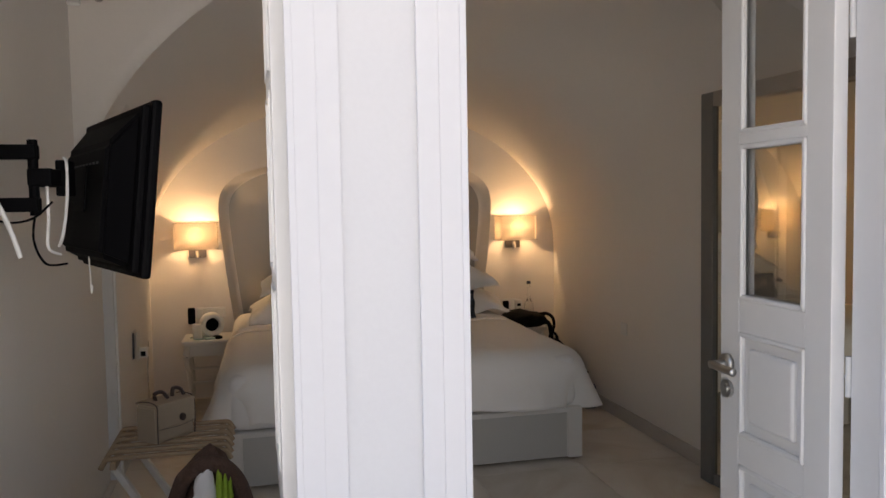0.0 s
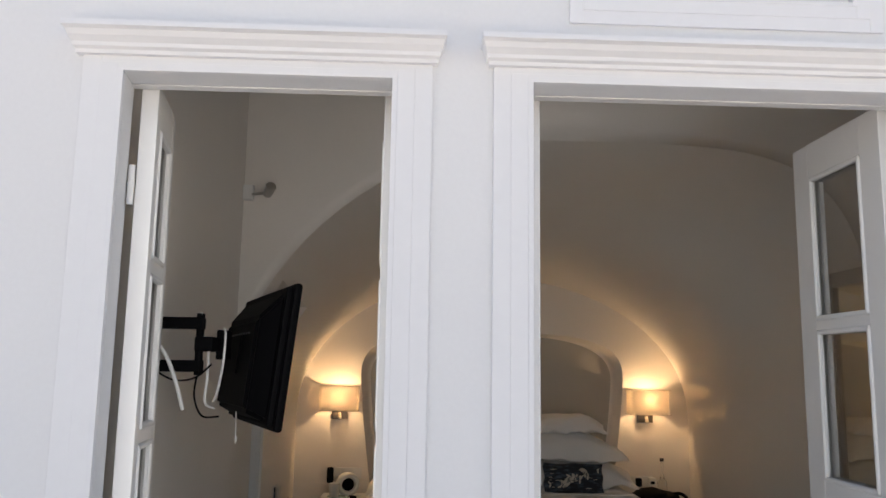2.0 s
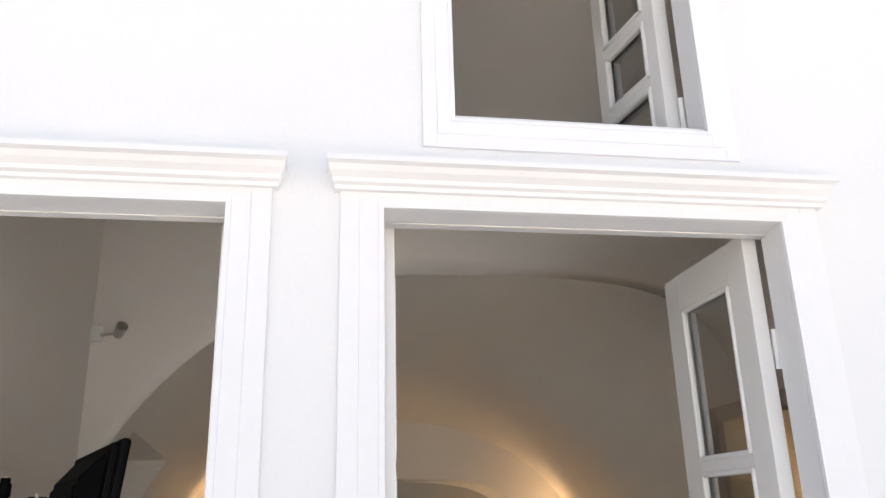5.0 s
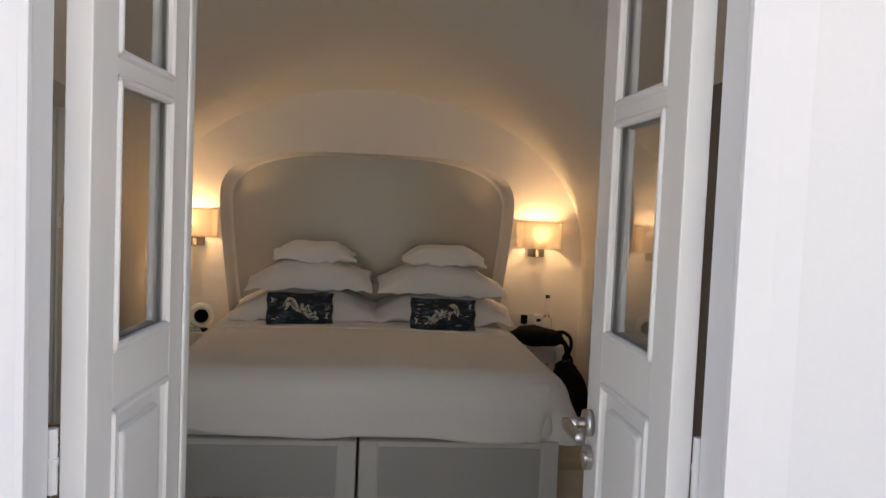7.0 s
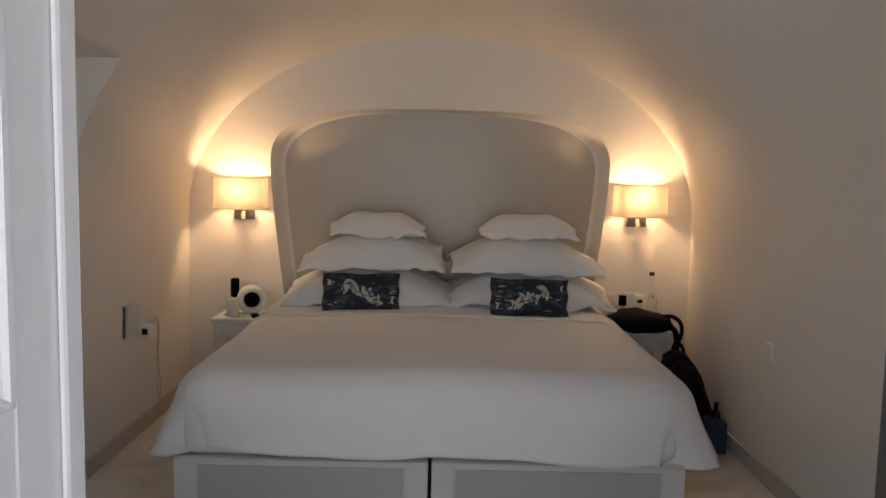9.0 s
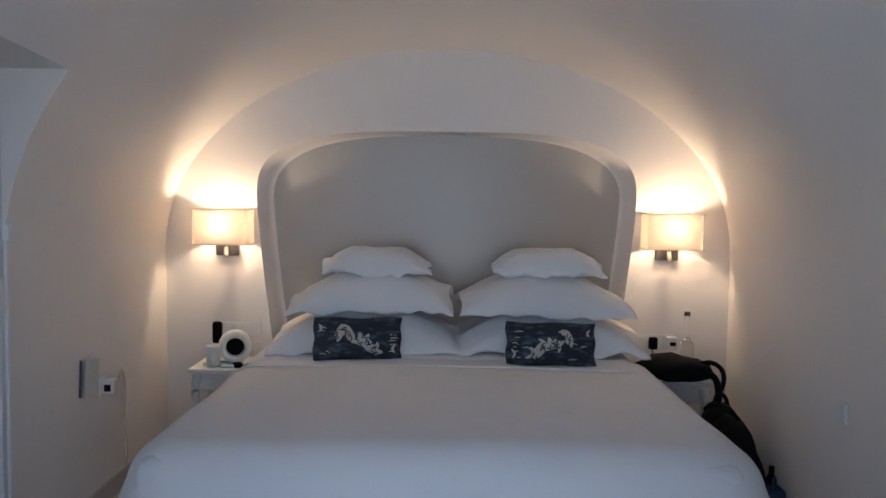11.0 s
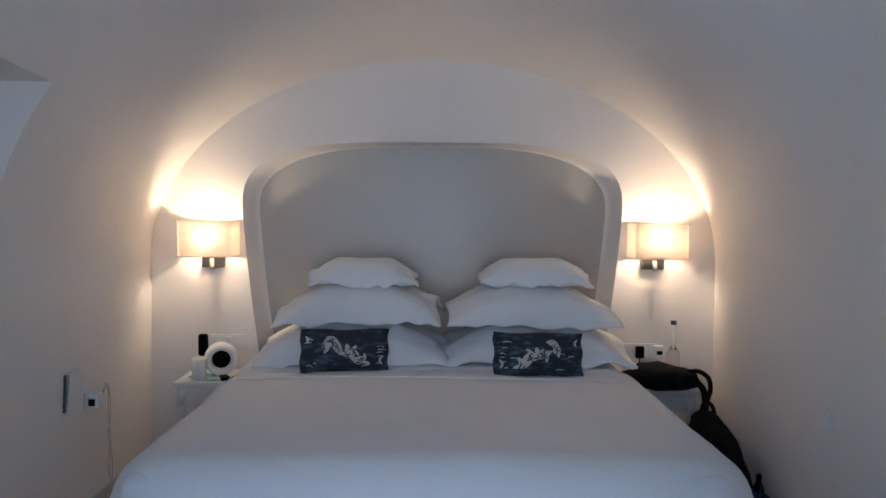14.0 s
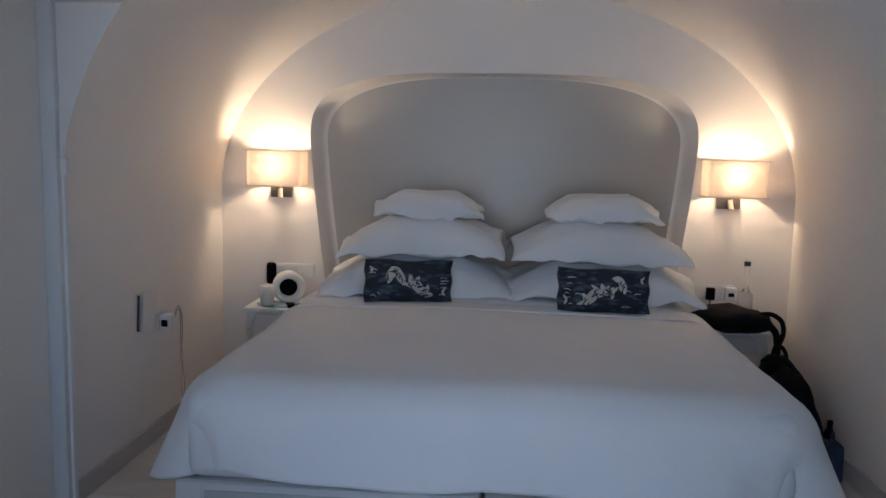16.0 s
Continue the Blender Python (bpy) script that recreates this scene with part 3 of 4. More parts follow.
# door in the side doorway and door in the opposite wall
d2 = thing("door_2", pose(0, 0, 0), "plain white door set deep in the side doorway", "door", kind="structure")
part("door_leaf", BOX((-1.575, HOLE_Y0 + 0.004, 0.002), (-1.533, HOLE_Y1 - 0.034, 2.05), 0.003), M_PLASTER, d2)
part("door_frame", BOX((-1.575, HOLE_Y1 - 0.03, 0.002), (-1.484, HOLE_Y1 - 0.002, 1.9), 0.003), M_WOOD, d2)
d3 = thing("door_3", pose(0, 0, 0), "mirror-fronted door with grey post and taupe head", "door", kind="structure")
turn = pose(1.402, 2.057, 0, 0, 0, 2.5)
for name, lo, hi, mat, label in (("mirror", (0, -1.43, 0.06), (0.008, 0, 1.848), M_MIRROR, "slightly golden mirror"), ("backing", (0.0085, -1.43, 0.004), (0.016, 0, 1.848), M_DOOR_GREY, ""),
                                 ("bottom_rail", (-0.010, -1.43, 0.004), (0.008, 0, 0.058), M_DOOR_GREY, "")):
    part(name, BOX(lo, hi, 0.001, 1), mat, d3, label).matrix_basis = turn
part("door_frame", BOX((1.385, 2.06, 0.002), (HALF - 0.001, 2.165, 1.92), 0.004), M_DOOR_GREY, d3)
part("door_frame", BOX((1.385, 0.55, 0.002), (HALF - 0.001, 0.618, 1.92), 0.004), M_DOOR_GREY, d3)
part("door_head", BOX((1.382, 0.62, 1.85), (HALF - 0.001, 2.058, 1.92), 0.004), M_CASING, d3)

# ---- bed ----
BED_TOP, BED_FRONT, BED_HALF = 0.60, 2.590, 0.985
bed = thing("bed", pose(0, 3.68, 0), "wide double bed with split white base and cream cotton coverlet", "bed")


def cover(half, y_front, y_back, top, hang_front, hang_side, radius, thick_wave, seed):
    """Coverlet draped over the mattress: crowned top, rounded shoulders, hanging hem."""
    rnd = random.Random(seed)
    ph = [rnd.uniform(0, 6.28) for _ in range(6)]
    bm = bmesh.new()

    def bend(s, limit):
        # distance along the cloth from the shoulder -> (outward, down)
        arc = radius * math.pi / 2
        if s <= 0:
            return s, 0.0
        if s < arc:
            a = s / radius
            return radius * math.sin(a), radius * (1 - math.cos(a))
        d = min(s - arc, limit)
        return radius + 0.05 * d, radius + d
    arc = radius * math.pi / 2
    nu, nv = 96, 84
    ulen = (half - radius) + arc + (hang_side - radius)
    v0 = -(arc + hang_front - radius)
    vlen = (y_back - (y_front + radius))
    rows = []
    for j in range(nv + 1):
        row = []
        v = v0 + (vlen - v0) * (j / nv) ** 0.9
        for i in range(nu + 1):
            u = -ulen + 2 * ulen * i / nu
            ox, dx = bend(abs(u) - (half - radius), 9)
            oy, dy = bend(-v, 9)
            x = math.copysign((half - radius) + ox, u) if abs(u) > half - radius else u
            y = (y_front + radius) - oy if v < 0 else (y_front + radius) + v
            both = (dx ** 6 + dy ** 6) ** (1 / 6)
            drop = both
            flare = max(0.0, dx - radius)
            z = top - drop + 0.018 * (1 - min(1, abs(u) / half) ** 2)
            # soft hanging folds along the sides, pulled out at the foot corners
            near = math.exp(-((y - y_front) / 0.30) ** 2)
            x += math.copysign((0.022 + 0.025 * near) * math.sin(min(1.0, flare / 0.22) * math.pi / 2) + flare * 0.12 * math.sin(y * 11 + ph[0]), u)
            if dx > radius and dy > radius:
                x += math.copysign(0.02, u)
            if dy > radius:
                z += 0.007 * math.sin(x * 6.5 + ph[4]) + 0.004 * math.sin(x * 17 + ph[5])
            y += -max(0.0, dy - radius) * 0.02 * math.sin(x * 7 + ph[1])
            z += thick_wave * (math.sin(x * 5.1 + ph[2] + y * 2) * 0.4 + math.sin(y * 6.3 + ph[3]) * 0.4 + noise.noise((x * 3, y * 3, seed)) * 1.2 + noise.noise((x * 9 + y * 3, y * 5, seed + 4)) * 0.7)
            row.append(bm.verts.new((x, y, z)))
        rows.append(row)
    for j in range(nv):
        for i in range(nu):
            bm.faces.new((rows[j][i], rows[j][i + 1], rows[j + 1][i + 1], rows[j + 1][i]))
    bmesh.ops.translate(bm, verts=bm.verts, vec=(0, -3.68, 0))
    return bm



def draped_coverlet(half, y_front, y_back, top, radius, hang_front, hang_side, seed):
    """Coverlet over the mattress: crowned top, round shoulders, a straight hem at the foot and a loose flap pushed out at each foot corner."""
    inner, rc = half - radius, 0.05
    yf = y_front + radius
    line = []                       # plateau outline: x, y, outward normal, share of the corner turned (0 foot, 1 side)
    side = [y_back - (y_back - yf - rc) * k / 34 for k in range(34)]
    line += [(-inner, y, -1.0, 0.0, 1.0) for y in side]
    for k in range(33):
        a = math.pi + math.pi / 2 * k / 32
        line.append((-inner + rc + rc * math.cos(a), yf + rc + rc * math.sin(a), math.cos(a), math.sin(a), 1 - k / 32))
    line += [(-inner + rc + 2 * (inner - rc) * k / 60, yf, 0.0, -1.0, 0.0) for k in range(1, 60)]
    for k in range(33):
        a = 1.5 * math.pi + math.pi / 2 * k / 32
        line.append((inner - rc + rc * math.cos(a), yf + rc + rc * math.sin(a), math.cos(a), math.sin(a), k / 32))
    line += [(inner, y, 1.0, 0.0, 1.0) for y in reversed(side)]
    bm = bmesh.new()
    rings = []

    def rumple(x, y):
        return 0.005 * (0.5 * math.sin(5.1 * x + 2 * y + 1) + 0.4 * math.sin(6.3 * y + 2) + 1.2 * noise.noise((x * 3, y * 3, seed)) + 0.8 * noise.noise((x * 9 + y * 3, y * 5, seed + 4)))
    for k in range(22):             # from the middle of the bed out to the shoulder
        u = k / 22
        ring = []
        for x, y, nx, ny, q in line:
            sy = min(max(y, yf + 0.55), y_back)
            px, py = x * u, sy + (y - sy) * u
            ring.append(bm.verts.new((px, py, top + 0.018 * (1 - (px / half) ** 2) + rumple(px, py))))
        rings.append(ring)
    for k in range(23):             # shoulder, then the fall of the cloth
        ring = []
        for x, y, nx, ny, q in line:
            if k < 10:
                a = math.pi / 2 * k / 9
                out, down, f = radius * math.sin(a), radius * (1 - math.cos(a)), 0.0
            else:
                f = (k - 9) / 13
                fall = (hang_front + 0.016 * x) * (1 - q) + hang_side * q - radius
                out, down = radius + 0.018 * f, radius + fall * f
            low = max(0.0, (down - 0.12) / (hang_front - 0.12))
            notch = -0.050 * math.exp(-((q - 0.28) / 0.15) ** 2) + 0.070 * math.exp(-((q - 0.74) / 0.26) ** 2) if 0.0 < q < 1.0 else (0.024 if q == 1.0 else 0.0)
            behind = math.exp(-((y - yf) / 0.22) ** 2) if q == 1.0 else 0.0
            out += low * (notch + 0.030 * behind) - 0.045 * (1 - q) * low * max(0.0, (abs(x) - inner + 0.16) / 0.16)
            px, py = x + nx * out, y + ny * out
            if q == 1.0:
                px += nx * 0.025 * f * math.sin(py * 11 + seed)
            elif q < 0.02:
                py += 0.006 * f * math.sin(px * 7 + 1) + 0.010 * low * noise.noise((px * 2.2, 0.3, seed))
            z = top - down + 0.018 * (1 - min(1.0, abs(px) / half) ** 2) * (1 - 0.6 * f) + rumple(px, py) * (1 - 0.5 * f)
            z += f * (0.005 * math.sin(px * 6.5 + py * 5) + 0.003 * math.sin(px * 17 + 2))
            ring.append(bm.verts.new((px + 0.018, py, z)))
        rings.append(ring)
    for a, b in zip(rings, rings[1:]):
        for i in range(len(a) - 1):
            bm.faces.new((a[i], a[i + 1], b[i + 1], b[i]))
    bmesh.ops.remove_doubles(bm, verts=bm.verts, dist=0.0004)
    bmesh.ops.translate(bm, verts=bm.verts, vec=(0, -3.68, 0))
    return bm


c = part("coverlet", draped_coverlet(BED_HALF + 0.018, BED_FRONT, 3.99, BED_TOP, 0.15, 0.290, 0.345, 3), M_COVER, bed, "cream woven cotton coverlet", True)
so = c.modifiers.new("thick", 'SOLIDIFY'); so.thickness = 0.006; so.offset = -1
part("mattress", BOX((-0.92, BED_FRONT + 0.03 - 3.68, 0.292), (0.92, 4.62 - 3.68, 0.575), 0.05, 3), M_LINEN, bed, smooth=True)
# turned-down sheet under the pillows
part("sheet", cover(0.948, 3.90, 4.62, BED_TOP + 0.014, 0.012, 0.16, 0.10, 0.003, 8), M_LINEN, bed, "white cotton sheet turned down", True)
hem = []
for k in range(-22, 23):
    x = 0.98 * k / 22
    over = max(0.0, abs(x) - 0.835)
    drop = 0.15 - math.sqrt(max(0.0, 0.0225 - over * over))
    hem.append((x, 3.795 - 3.68 + 0.020 * noise.noise((x * 1.6, 2.0, 0.0)) - 0.03 * (x > 0.05) * min(1, x), BED_TOP + 0.018 * (1 - x * x) - drop + 0.0045))
part("sheet_hem", TUBE(hem, 0.0052, 8), M_COVER, bed, "stitched hem of the turned-down sheet", True)
for sx in (-1, 1):
    x0, x1 = (0.006, 0.945) if sx > 0 else (-0.945, -0.006)
    base = part("bed_base", BOX((x0, BED_FRONT + 0.035 - 3.68, 0.014), (x1, 4.60 - 3.68, 0.290), 0.010), M_SKIRT, bed, "upholstered white base")
    yf = BED_FRONT + 0.035 - 3.68
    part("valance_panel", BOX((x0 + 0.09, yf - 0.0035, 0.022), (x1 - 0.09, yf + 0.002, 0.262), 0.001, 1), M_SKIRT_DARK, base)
    part("valance_flap", BOX((x0 + 0.002, yf - 0.008, 0.012), (x0 + 0.085, yf - 0.001, 0.284), 0.003), M_SKIRT, base)
    part("valance_flap", BOX((x1 - 0.085, yf - 0.008, 0.012), (x1 - 0.002, yf - 0.001, 0.284), 0.003), M_SKIRT, base)
    part("welt", TUBE([(x0 + 0.005, yf - 0.006, 0.287), ((x0 + x1) / 2, yf - 0.007, 0.286), (x1 - 0.005, yf - 0.006, 0.287)], 0.004, 6), M_SKIRT, base)
    for yy in (-0.90, 0.8):
        part("bed_foot", ROD((sx * 0.80, yy, 0.0), (sx * 0.80, yy, 0.016), 0.022), M_BLACK, base)


# ---- pillows ----
def pillow(w, d, h, flange, seed, sag=0.0, n=34, wob=1.0, flat=0.0):
    """A filled pillow with a flat flange round it, slightly rumpled."""
    rnd = random.Random(seed)
    ph = [rnd.uniform(0, 6.28) for _ in range(5)]
    bm = bmesh.new()
    shells = []
    for side in (1, -1):
        rows = []
        for j in range(n + 1):
            row = []
            for i in range(n + 1):
                u, v = -1 + 2 * i / n, -1 + 2 * j / n
                x, y = u * w / 2, v * d / 2
                iu = min(1, abs(x) / (w / 2 - flange))
                iv = min(1, abs(y) / (d / 2 - flange))
                if flat:
                    # plump middle, sides that slope down to a wide flange lying low
                    iu, iv = min(1, (1 - abs(u)) / flat), min(1, (1 - abs(v)) / (flat * 0.9))
                    lift = 0.34 * u ** 4 * (1 - v * v)          # side hems stand off, front hem hangs
                    puff = (iu * (1.45 - 0.45 * iu)) ** 0.92 * (iv * (1.6 - 0.6 * iv)) ** 0.62
                    z = h * (0.93 * puff * (1 - lift) + lift) + 0.004 if side > 0 else h * (lift - 0.07 * min(1, 2 * puff)) - 0.004
                else:
                    puff = (max(0, 1 - iu ** 2.6) * max(0, 1 - iv ** 3.4)) ** 0.5
                    z = side * (0.004 + h * (0.74 if side > 0 else 0.26) * puff)
                edge = max(abs(u), abs(v))
                droop = max(0.0, edge - 0.72) / 0.28
                z += -sag * droop ** 2 * (0.7 + 0.5 * abs(u * v)) + wob * droop * (0.036 * noise.noise((u * 2.6 + seed, v * 2.3, seed * 1.7)) + 0.016 * noise.noise((u * 6.5, v * 6, seed * 2.3)))
                z += 0.003 * puff * math.sin(8 * u + ph[2]) * math.sin(5 * v + ph[3]) + 0.007 * puff * noise.noise((u * 2.6 + seed, v * 2.6, side))
                x += wob * 0.008 * math.sin(6 * v + ph[4]); y += wob * 0.008 * math.sin(5 * u + ph[1])
                # pulled-in sides between the corners
                x *= 1 - wob * 0.035 * (1 - v * v); y *= 1 - wob * 0.05 * (1 - u * u)
                row.append(bm.verts.new((x, y, z)))
            rows.append(row)
        for j in range(n):
            for i in range(n):
                bm.faces.new((rows[j][i], rows[j][i + 1], rows[j + 1][i + 1], rows[j + 1][i]))
        shells.append(rows)
    a, b = shells
    rim = lambda r: [r[0][i] for i in range(n)] + [r[j][n] for j in range(n)] + [r[n][n - i] for i in range(n)] + [r[n - j][0] for j in range(n)]
    ra, rb = rim(a), rim(b)
    for k in range(len(ra)):
        bm.faces.new((ra[k], ra[(k + 1) % len(ra)], rb[(k + 1) % len(rb)], rb[k]))
    return bm


def put_pillow(m, w, d, h, seed, sag, flat, label):
    ob = link_bm("pillow", pillow(w, d, h, 0.0, seed, sag, 44, 1.0, flat), M_LINEN, True)
    ob.matrix_basis = m
    return tagged(ob, label, "pillow", "white pillows stacked on the bed")


PL = "white cotton pillow with wide flange, in a stack"
PS = "small white cotton pillow on top of the stack"
put_pillow(pose(-0.365, 4.29, 0.655, 2, 1, 1), 0.93, 0.60, 0.175, 11, 0.010, 0.62, PL)
put_pillow(pose(-0.345, 4.30, 0.844, 2, -1, -2), 0.80, 0.54, 0.165, 12, 0.012, 0.64, PL)
put_pillow(pose(-0.330, 4.31, 1.010, 2, 1, 1), 0.53, 0.38, 0.100, 13, 0.004, 0.46, PS)
put_pillow(pose(0.512, 4.29, 0.656, 2, -1, -1), 0.92, 0.60, 0.170, 14, 0.010, 0.60, PL)
put_pillow(pose(0.490, 4.30, 0.828, 2, 1, 2), 0.84, 0.54, 0.175, 15, 0.012, 0.62, PL)
put_pillow(pose(0.518, 4.31, 1.008, 2, -1, -1), 0.55, 0.38, 0.105, 16, 0.004, 0.46, PS)


def cushion(m, seed):
    root = thing("cushion", m, "small navy cushion printed with cream figures, leaning on pillows", "cushion", "navy cushions on the bed")
    src = pillow(0.408, 0.200, 0.085, 0.004, seed, 0, 22, 0.45)
    bmesh.ops.transform(src, matrix=pose(0, 0, 0.100, 90, 0, 0), verts=src.verts)
    for v in src.verts:
        v.co.y *= 0.68 if v.co.y < 0 else 1.9
    part("cover", src, M_PRINT, root, smooth=True)
    rnd = random.Random(seed)

    def stroke(pts, r, mat=M_MOTIF, proud=0.0035):
        bm = tube(bmesh.new(), pts, r, 6)
        for v in bm.verts:
            u, w = v.co.x / 0.2, (v.co.z - 0.1) / 0.1
            puff = (max(0, 1 - abs(u) ** 2.6) * max(0, 1 - abs(w) ** 2.6)) ** 0.42
            v.co.y = -(0.0445 * puff) - proud + v.co.y * 0.05
        part("printed_motif", bm, mat, root, smooth=True)
    blade = lambda w: (lambda q: w * math.sin(math.pi * min(1, q * 0.9 + 0.08)) + 0.0012)
    # one broad winding figure in cream, broken by dark brush lines, with small dashes round it
    f = 1 if seed % 2 else -1

    def along(q):
        return f * (-0.088 + 0.176 * q), 0.092 + 0.034 * math.sin(q * 5.2 + 0.4) + 0.020 * math.sin(q * 11)
    stroke([(along(k / 7)[0], 0, along(k / 7)[1]) for k in range(8)], lambda q: 0.010 + 0.016 * abs(math.sin(q * 5.5 + 0.5)))
    for q, d, l, w in ((0.08, -1.9, 0.050, 0.007), (0.22, -1.3, 0.055, 0.008), (0.34, -1.7, 0.048, 0.006), (0.55, 1.5, 0.045, 0.009), (0.62, 0.8, 0.050, 0.006), (0.75, -1.1, 0.050, 0.007), (0.95, 1.2, 0.040, 0.007), (0.98, -0.4, 0.035, 0.005)):
        a, c = along(q)
        e = (a + f * math.cos(d) * l, min(0.172, max(0.022, c + math.sin(d) * l)))
        stroke([(a, 0, c), ((a + e[0]) / 2 + 0.006, 0, (c + e[1]) / 2), (e[0], 0, e[1])], blade(w * 1.5))
    for k in range(26):
        q = rnd.random()
        a, c = along(q)
        a, c = a + rnd.uniform(-0.012, 0.012), c + rnd.uniform(-0.016, 0.016)
        d, l = rnd.uniform(-1.2, 1.6), rnd.uniform(0.008, 0.020)
        stroke([(a - math.cos(d) * l, 0, c - math.sin(d) * l), (a + 0.003, 0, c + 0.002), (a + math.cos(d) * l, 0, c + math.sin(d) * l)], blade(0.0020), M_PRINT, 0.0050)
    for k in range(22):
        a, c, l = rnd.uniform(-0.18, 0.18), rnd.uniform(0.025, 0.175), rnd.uniform(0.006, 0.020)
        if abs(a) > 0.105 or abs(c - 0.1) > 0.055:
            stroke([(a - l, 0, c), (a, 0, c + 0.003), (a + l, 0, c + rnd.uniform(-0.006, 0.006))], blade(rnd.choice((0.0008, 0.0014))))
    for sx in (-1, 1):
        stroke([(sx * 0.172, 0, 0.035 if sx * f > 0 else 0.135), (sx * 0.163, 0, 0.055 if sx * f > 0 else 0.15), (sx * 0.178, 0, 0.075 if sx * f > 0 else 0.165)], blade(0.006))
    return root


cushion(pose(-0.393, 3.94, 0.612, -13, 0, 3), 21)
cushion(pose(0.492, 3.885, 0.608, -13, 0, -2), 22)


# ---- wall lamps ----
def wall_lamp(x, z):
    root = thing("wall_lamp", pose(x, BACK_Y, z), "lit wall lamp with boxy cream cloth shade and nickel mount", "lamp", "lamps beside the bed")
    w, h, y0, y1 = 0.148, 0.192, -0.183, -0.012
    # shade: rounded front, open above and below
    bm = bmesh.new()
    pts = []
    rr = 0.022
    for cx, cy, a0 in ((w - rr, y1 - rr, 0), (-w + rr, y1 - rr, 90), (-w + rr, y0 + rr, 180), (w - rr, y0 + rr, 270)):
        for k in range(5):
            a = radians(a0 + 90 * k / 4)
            pts.append((cx + rr * math.cos(a), cy + rr * math.sin(a)))
    lo = [bm.verts.new((px, py, 0)) for px, py in pts]
    hi = [bm.verts.new((px, py, h)) for px, py in pts]
    for k in range(len(pts)):
        bm.faces.new((lo[k], lo[(k + 1) % len(pts)], hi[(k + 1) % len(pts)], hi[k]))
    sh = part("shade", bm, M_SHADE, root, "cream cloth lampshade")
    so = sh.modifiers.new("thick", 'SOLIDIFY'); so.thickness = 0.0012
    for zz in (0.003, h - 0.003):
        part("shade_rim", TUBE([(*p, zz) for p in pts[::2]] + [(*pts[0], zz)], 0.0022, 6), M_SHADE_EDGE, sh)
    mount = part("mount", BOX((-0.060, -0.03, -0.064), (0.060, -0.001, 0.0), 0.003), M_BRONZE, root, "dark nickel wall plate")
    part("arm", ROD((0, -0.03, -0.02), (0, -0.112, 0.02), 0.008), M_BRONZE, root)
    part("reading_spot", rod(ROD((0, -0.03, -0.028), (0, -0.055, -0.030), 0.007), (0, -0.050, -0.016), (0.004, -0.062, -0.066), 0.013, 0.015, 16), M_STEEL, mount, "small chrome reading spot")
    part("bulb_holder", ROD((0, -0.112, 0.015), (0, -0.112, 0.090), 0.013), M_PLASTIC, root)
    bm = bmesh.new()
    bmesh.ops.create_uvsphere(bm, u_segments=16, v_segments=10, radius=0.026, matrix=Matrix.Translation((0, -0.112, 0.112)))
    part("bulb", bm, M_BULB, root, "glowing warm bulb", True).visible_shadow = False
    ld = bpy.data.lights.new("lamp_light", 'POINT')
    ld.energy = LAMP_WATTS
    ld.color = (1.0, 0.67, 0.37)
    ld.shadow_soft_size = 0.024
    lo = new("lamp_light", ld)
    lo.parent = root
    lo.location = (0, -0.112, 0.112)
    return root


wall_lamp(-1.183, 1.104)
wall_lamp(1.220, 1.106)


# ---- bedside tables ----
def bedside_table(x, h, label):
    root = thing("bedside_table", pose(x, 4.44, 0), label, "table", "tables beside the bed")
    w, d = 0.18, 0.165
    bm = BOX((-w, -d, h - 0.022), (w, d, h), 0.006)
    part("tabletop", bm, M_STAND, root)
    part("moulding", BOX((-w + 0.012, -d + 0.012, h - 0.034), (w - 0.012, d - 0.012, h - 0.0215), 0.004), M_STAND, root)
    for lo, hi in (((-w + 0.03, -d + 0.03, h - 0.115), (w - 0.03, -d + 0.045, h - 0.033)), ((-w + 0.03, d - 0.045, h - 0.115), (w - 0.03, d - 0.03, h - 0.033)),
                   ((-w + 0.03, -d + 0.045, h - 0.115), (-w + 0.045, d - 0.045, h - 0.033)), ((w - 0.045, -d + 0.045, h - 0.115), (w - 0.03, d - 0.045, h - 0.033))):
        part("apron", BOX(lo, hi, 0.003), M_STAND, root)
    for sx in (-1, 1):
        for sy in (-1, 1):
            px, py = sx * (w - 0.04), sy * (d - 0.04)
            pts = [(px, py, h - 0.035), (px + sx * 0.012, py + sy * 0.012, h - 0.12), (px - sx * 0.004, py - sy * 0.004, 0.24), (px - sx * 0.010, py - sy * 0.010, 0.08), (px + sx * 0.012, py + sy * 0.012, 0.003)]
            part("leg", TUBE(pts, lambda t: 0.026 - 0.013 * min(1, t * 1.3) + (0.006 if t > 0.95 else 0), 10), M_STAND, root, smooth=True)
    for zz in (0.16, 0.26):
        part("stretcher", BOX((-w + 0.05, -0.012, zz), (w - 0.05, 0.012, zz + 0.014), 0.003), M_STAND, root)
    return root


bedside_table(-1.105, 0.490, "small cream bedside table with curved legs, cup and speaker on it")
bedside_table(1.190, 0.455, "small cream bedside table with curved legs under a black bag")

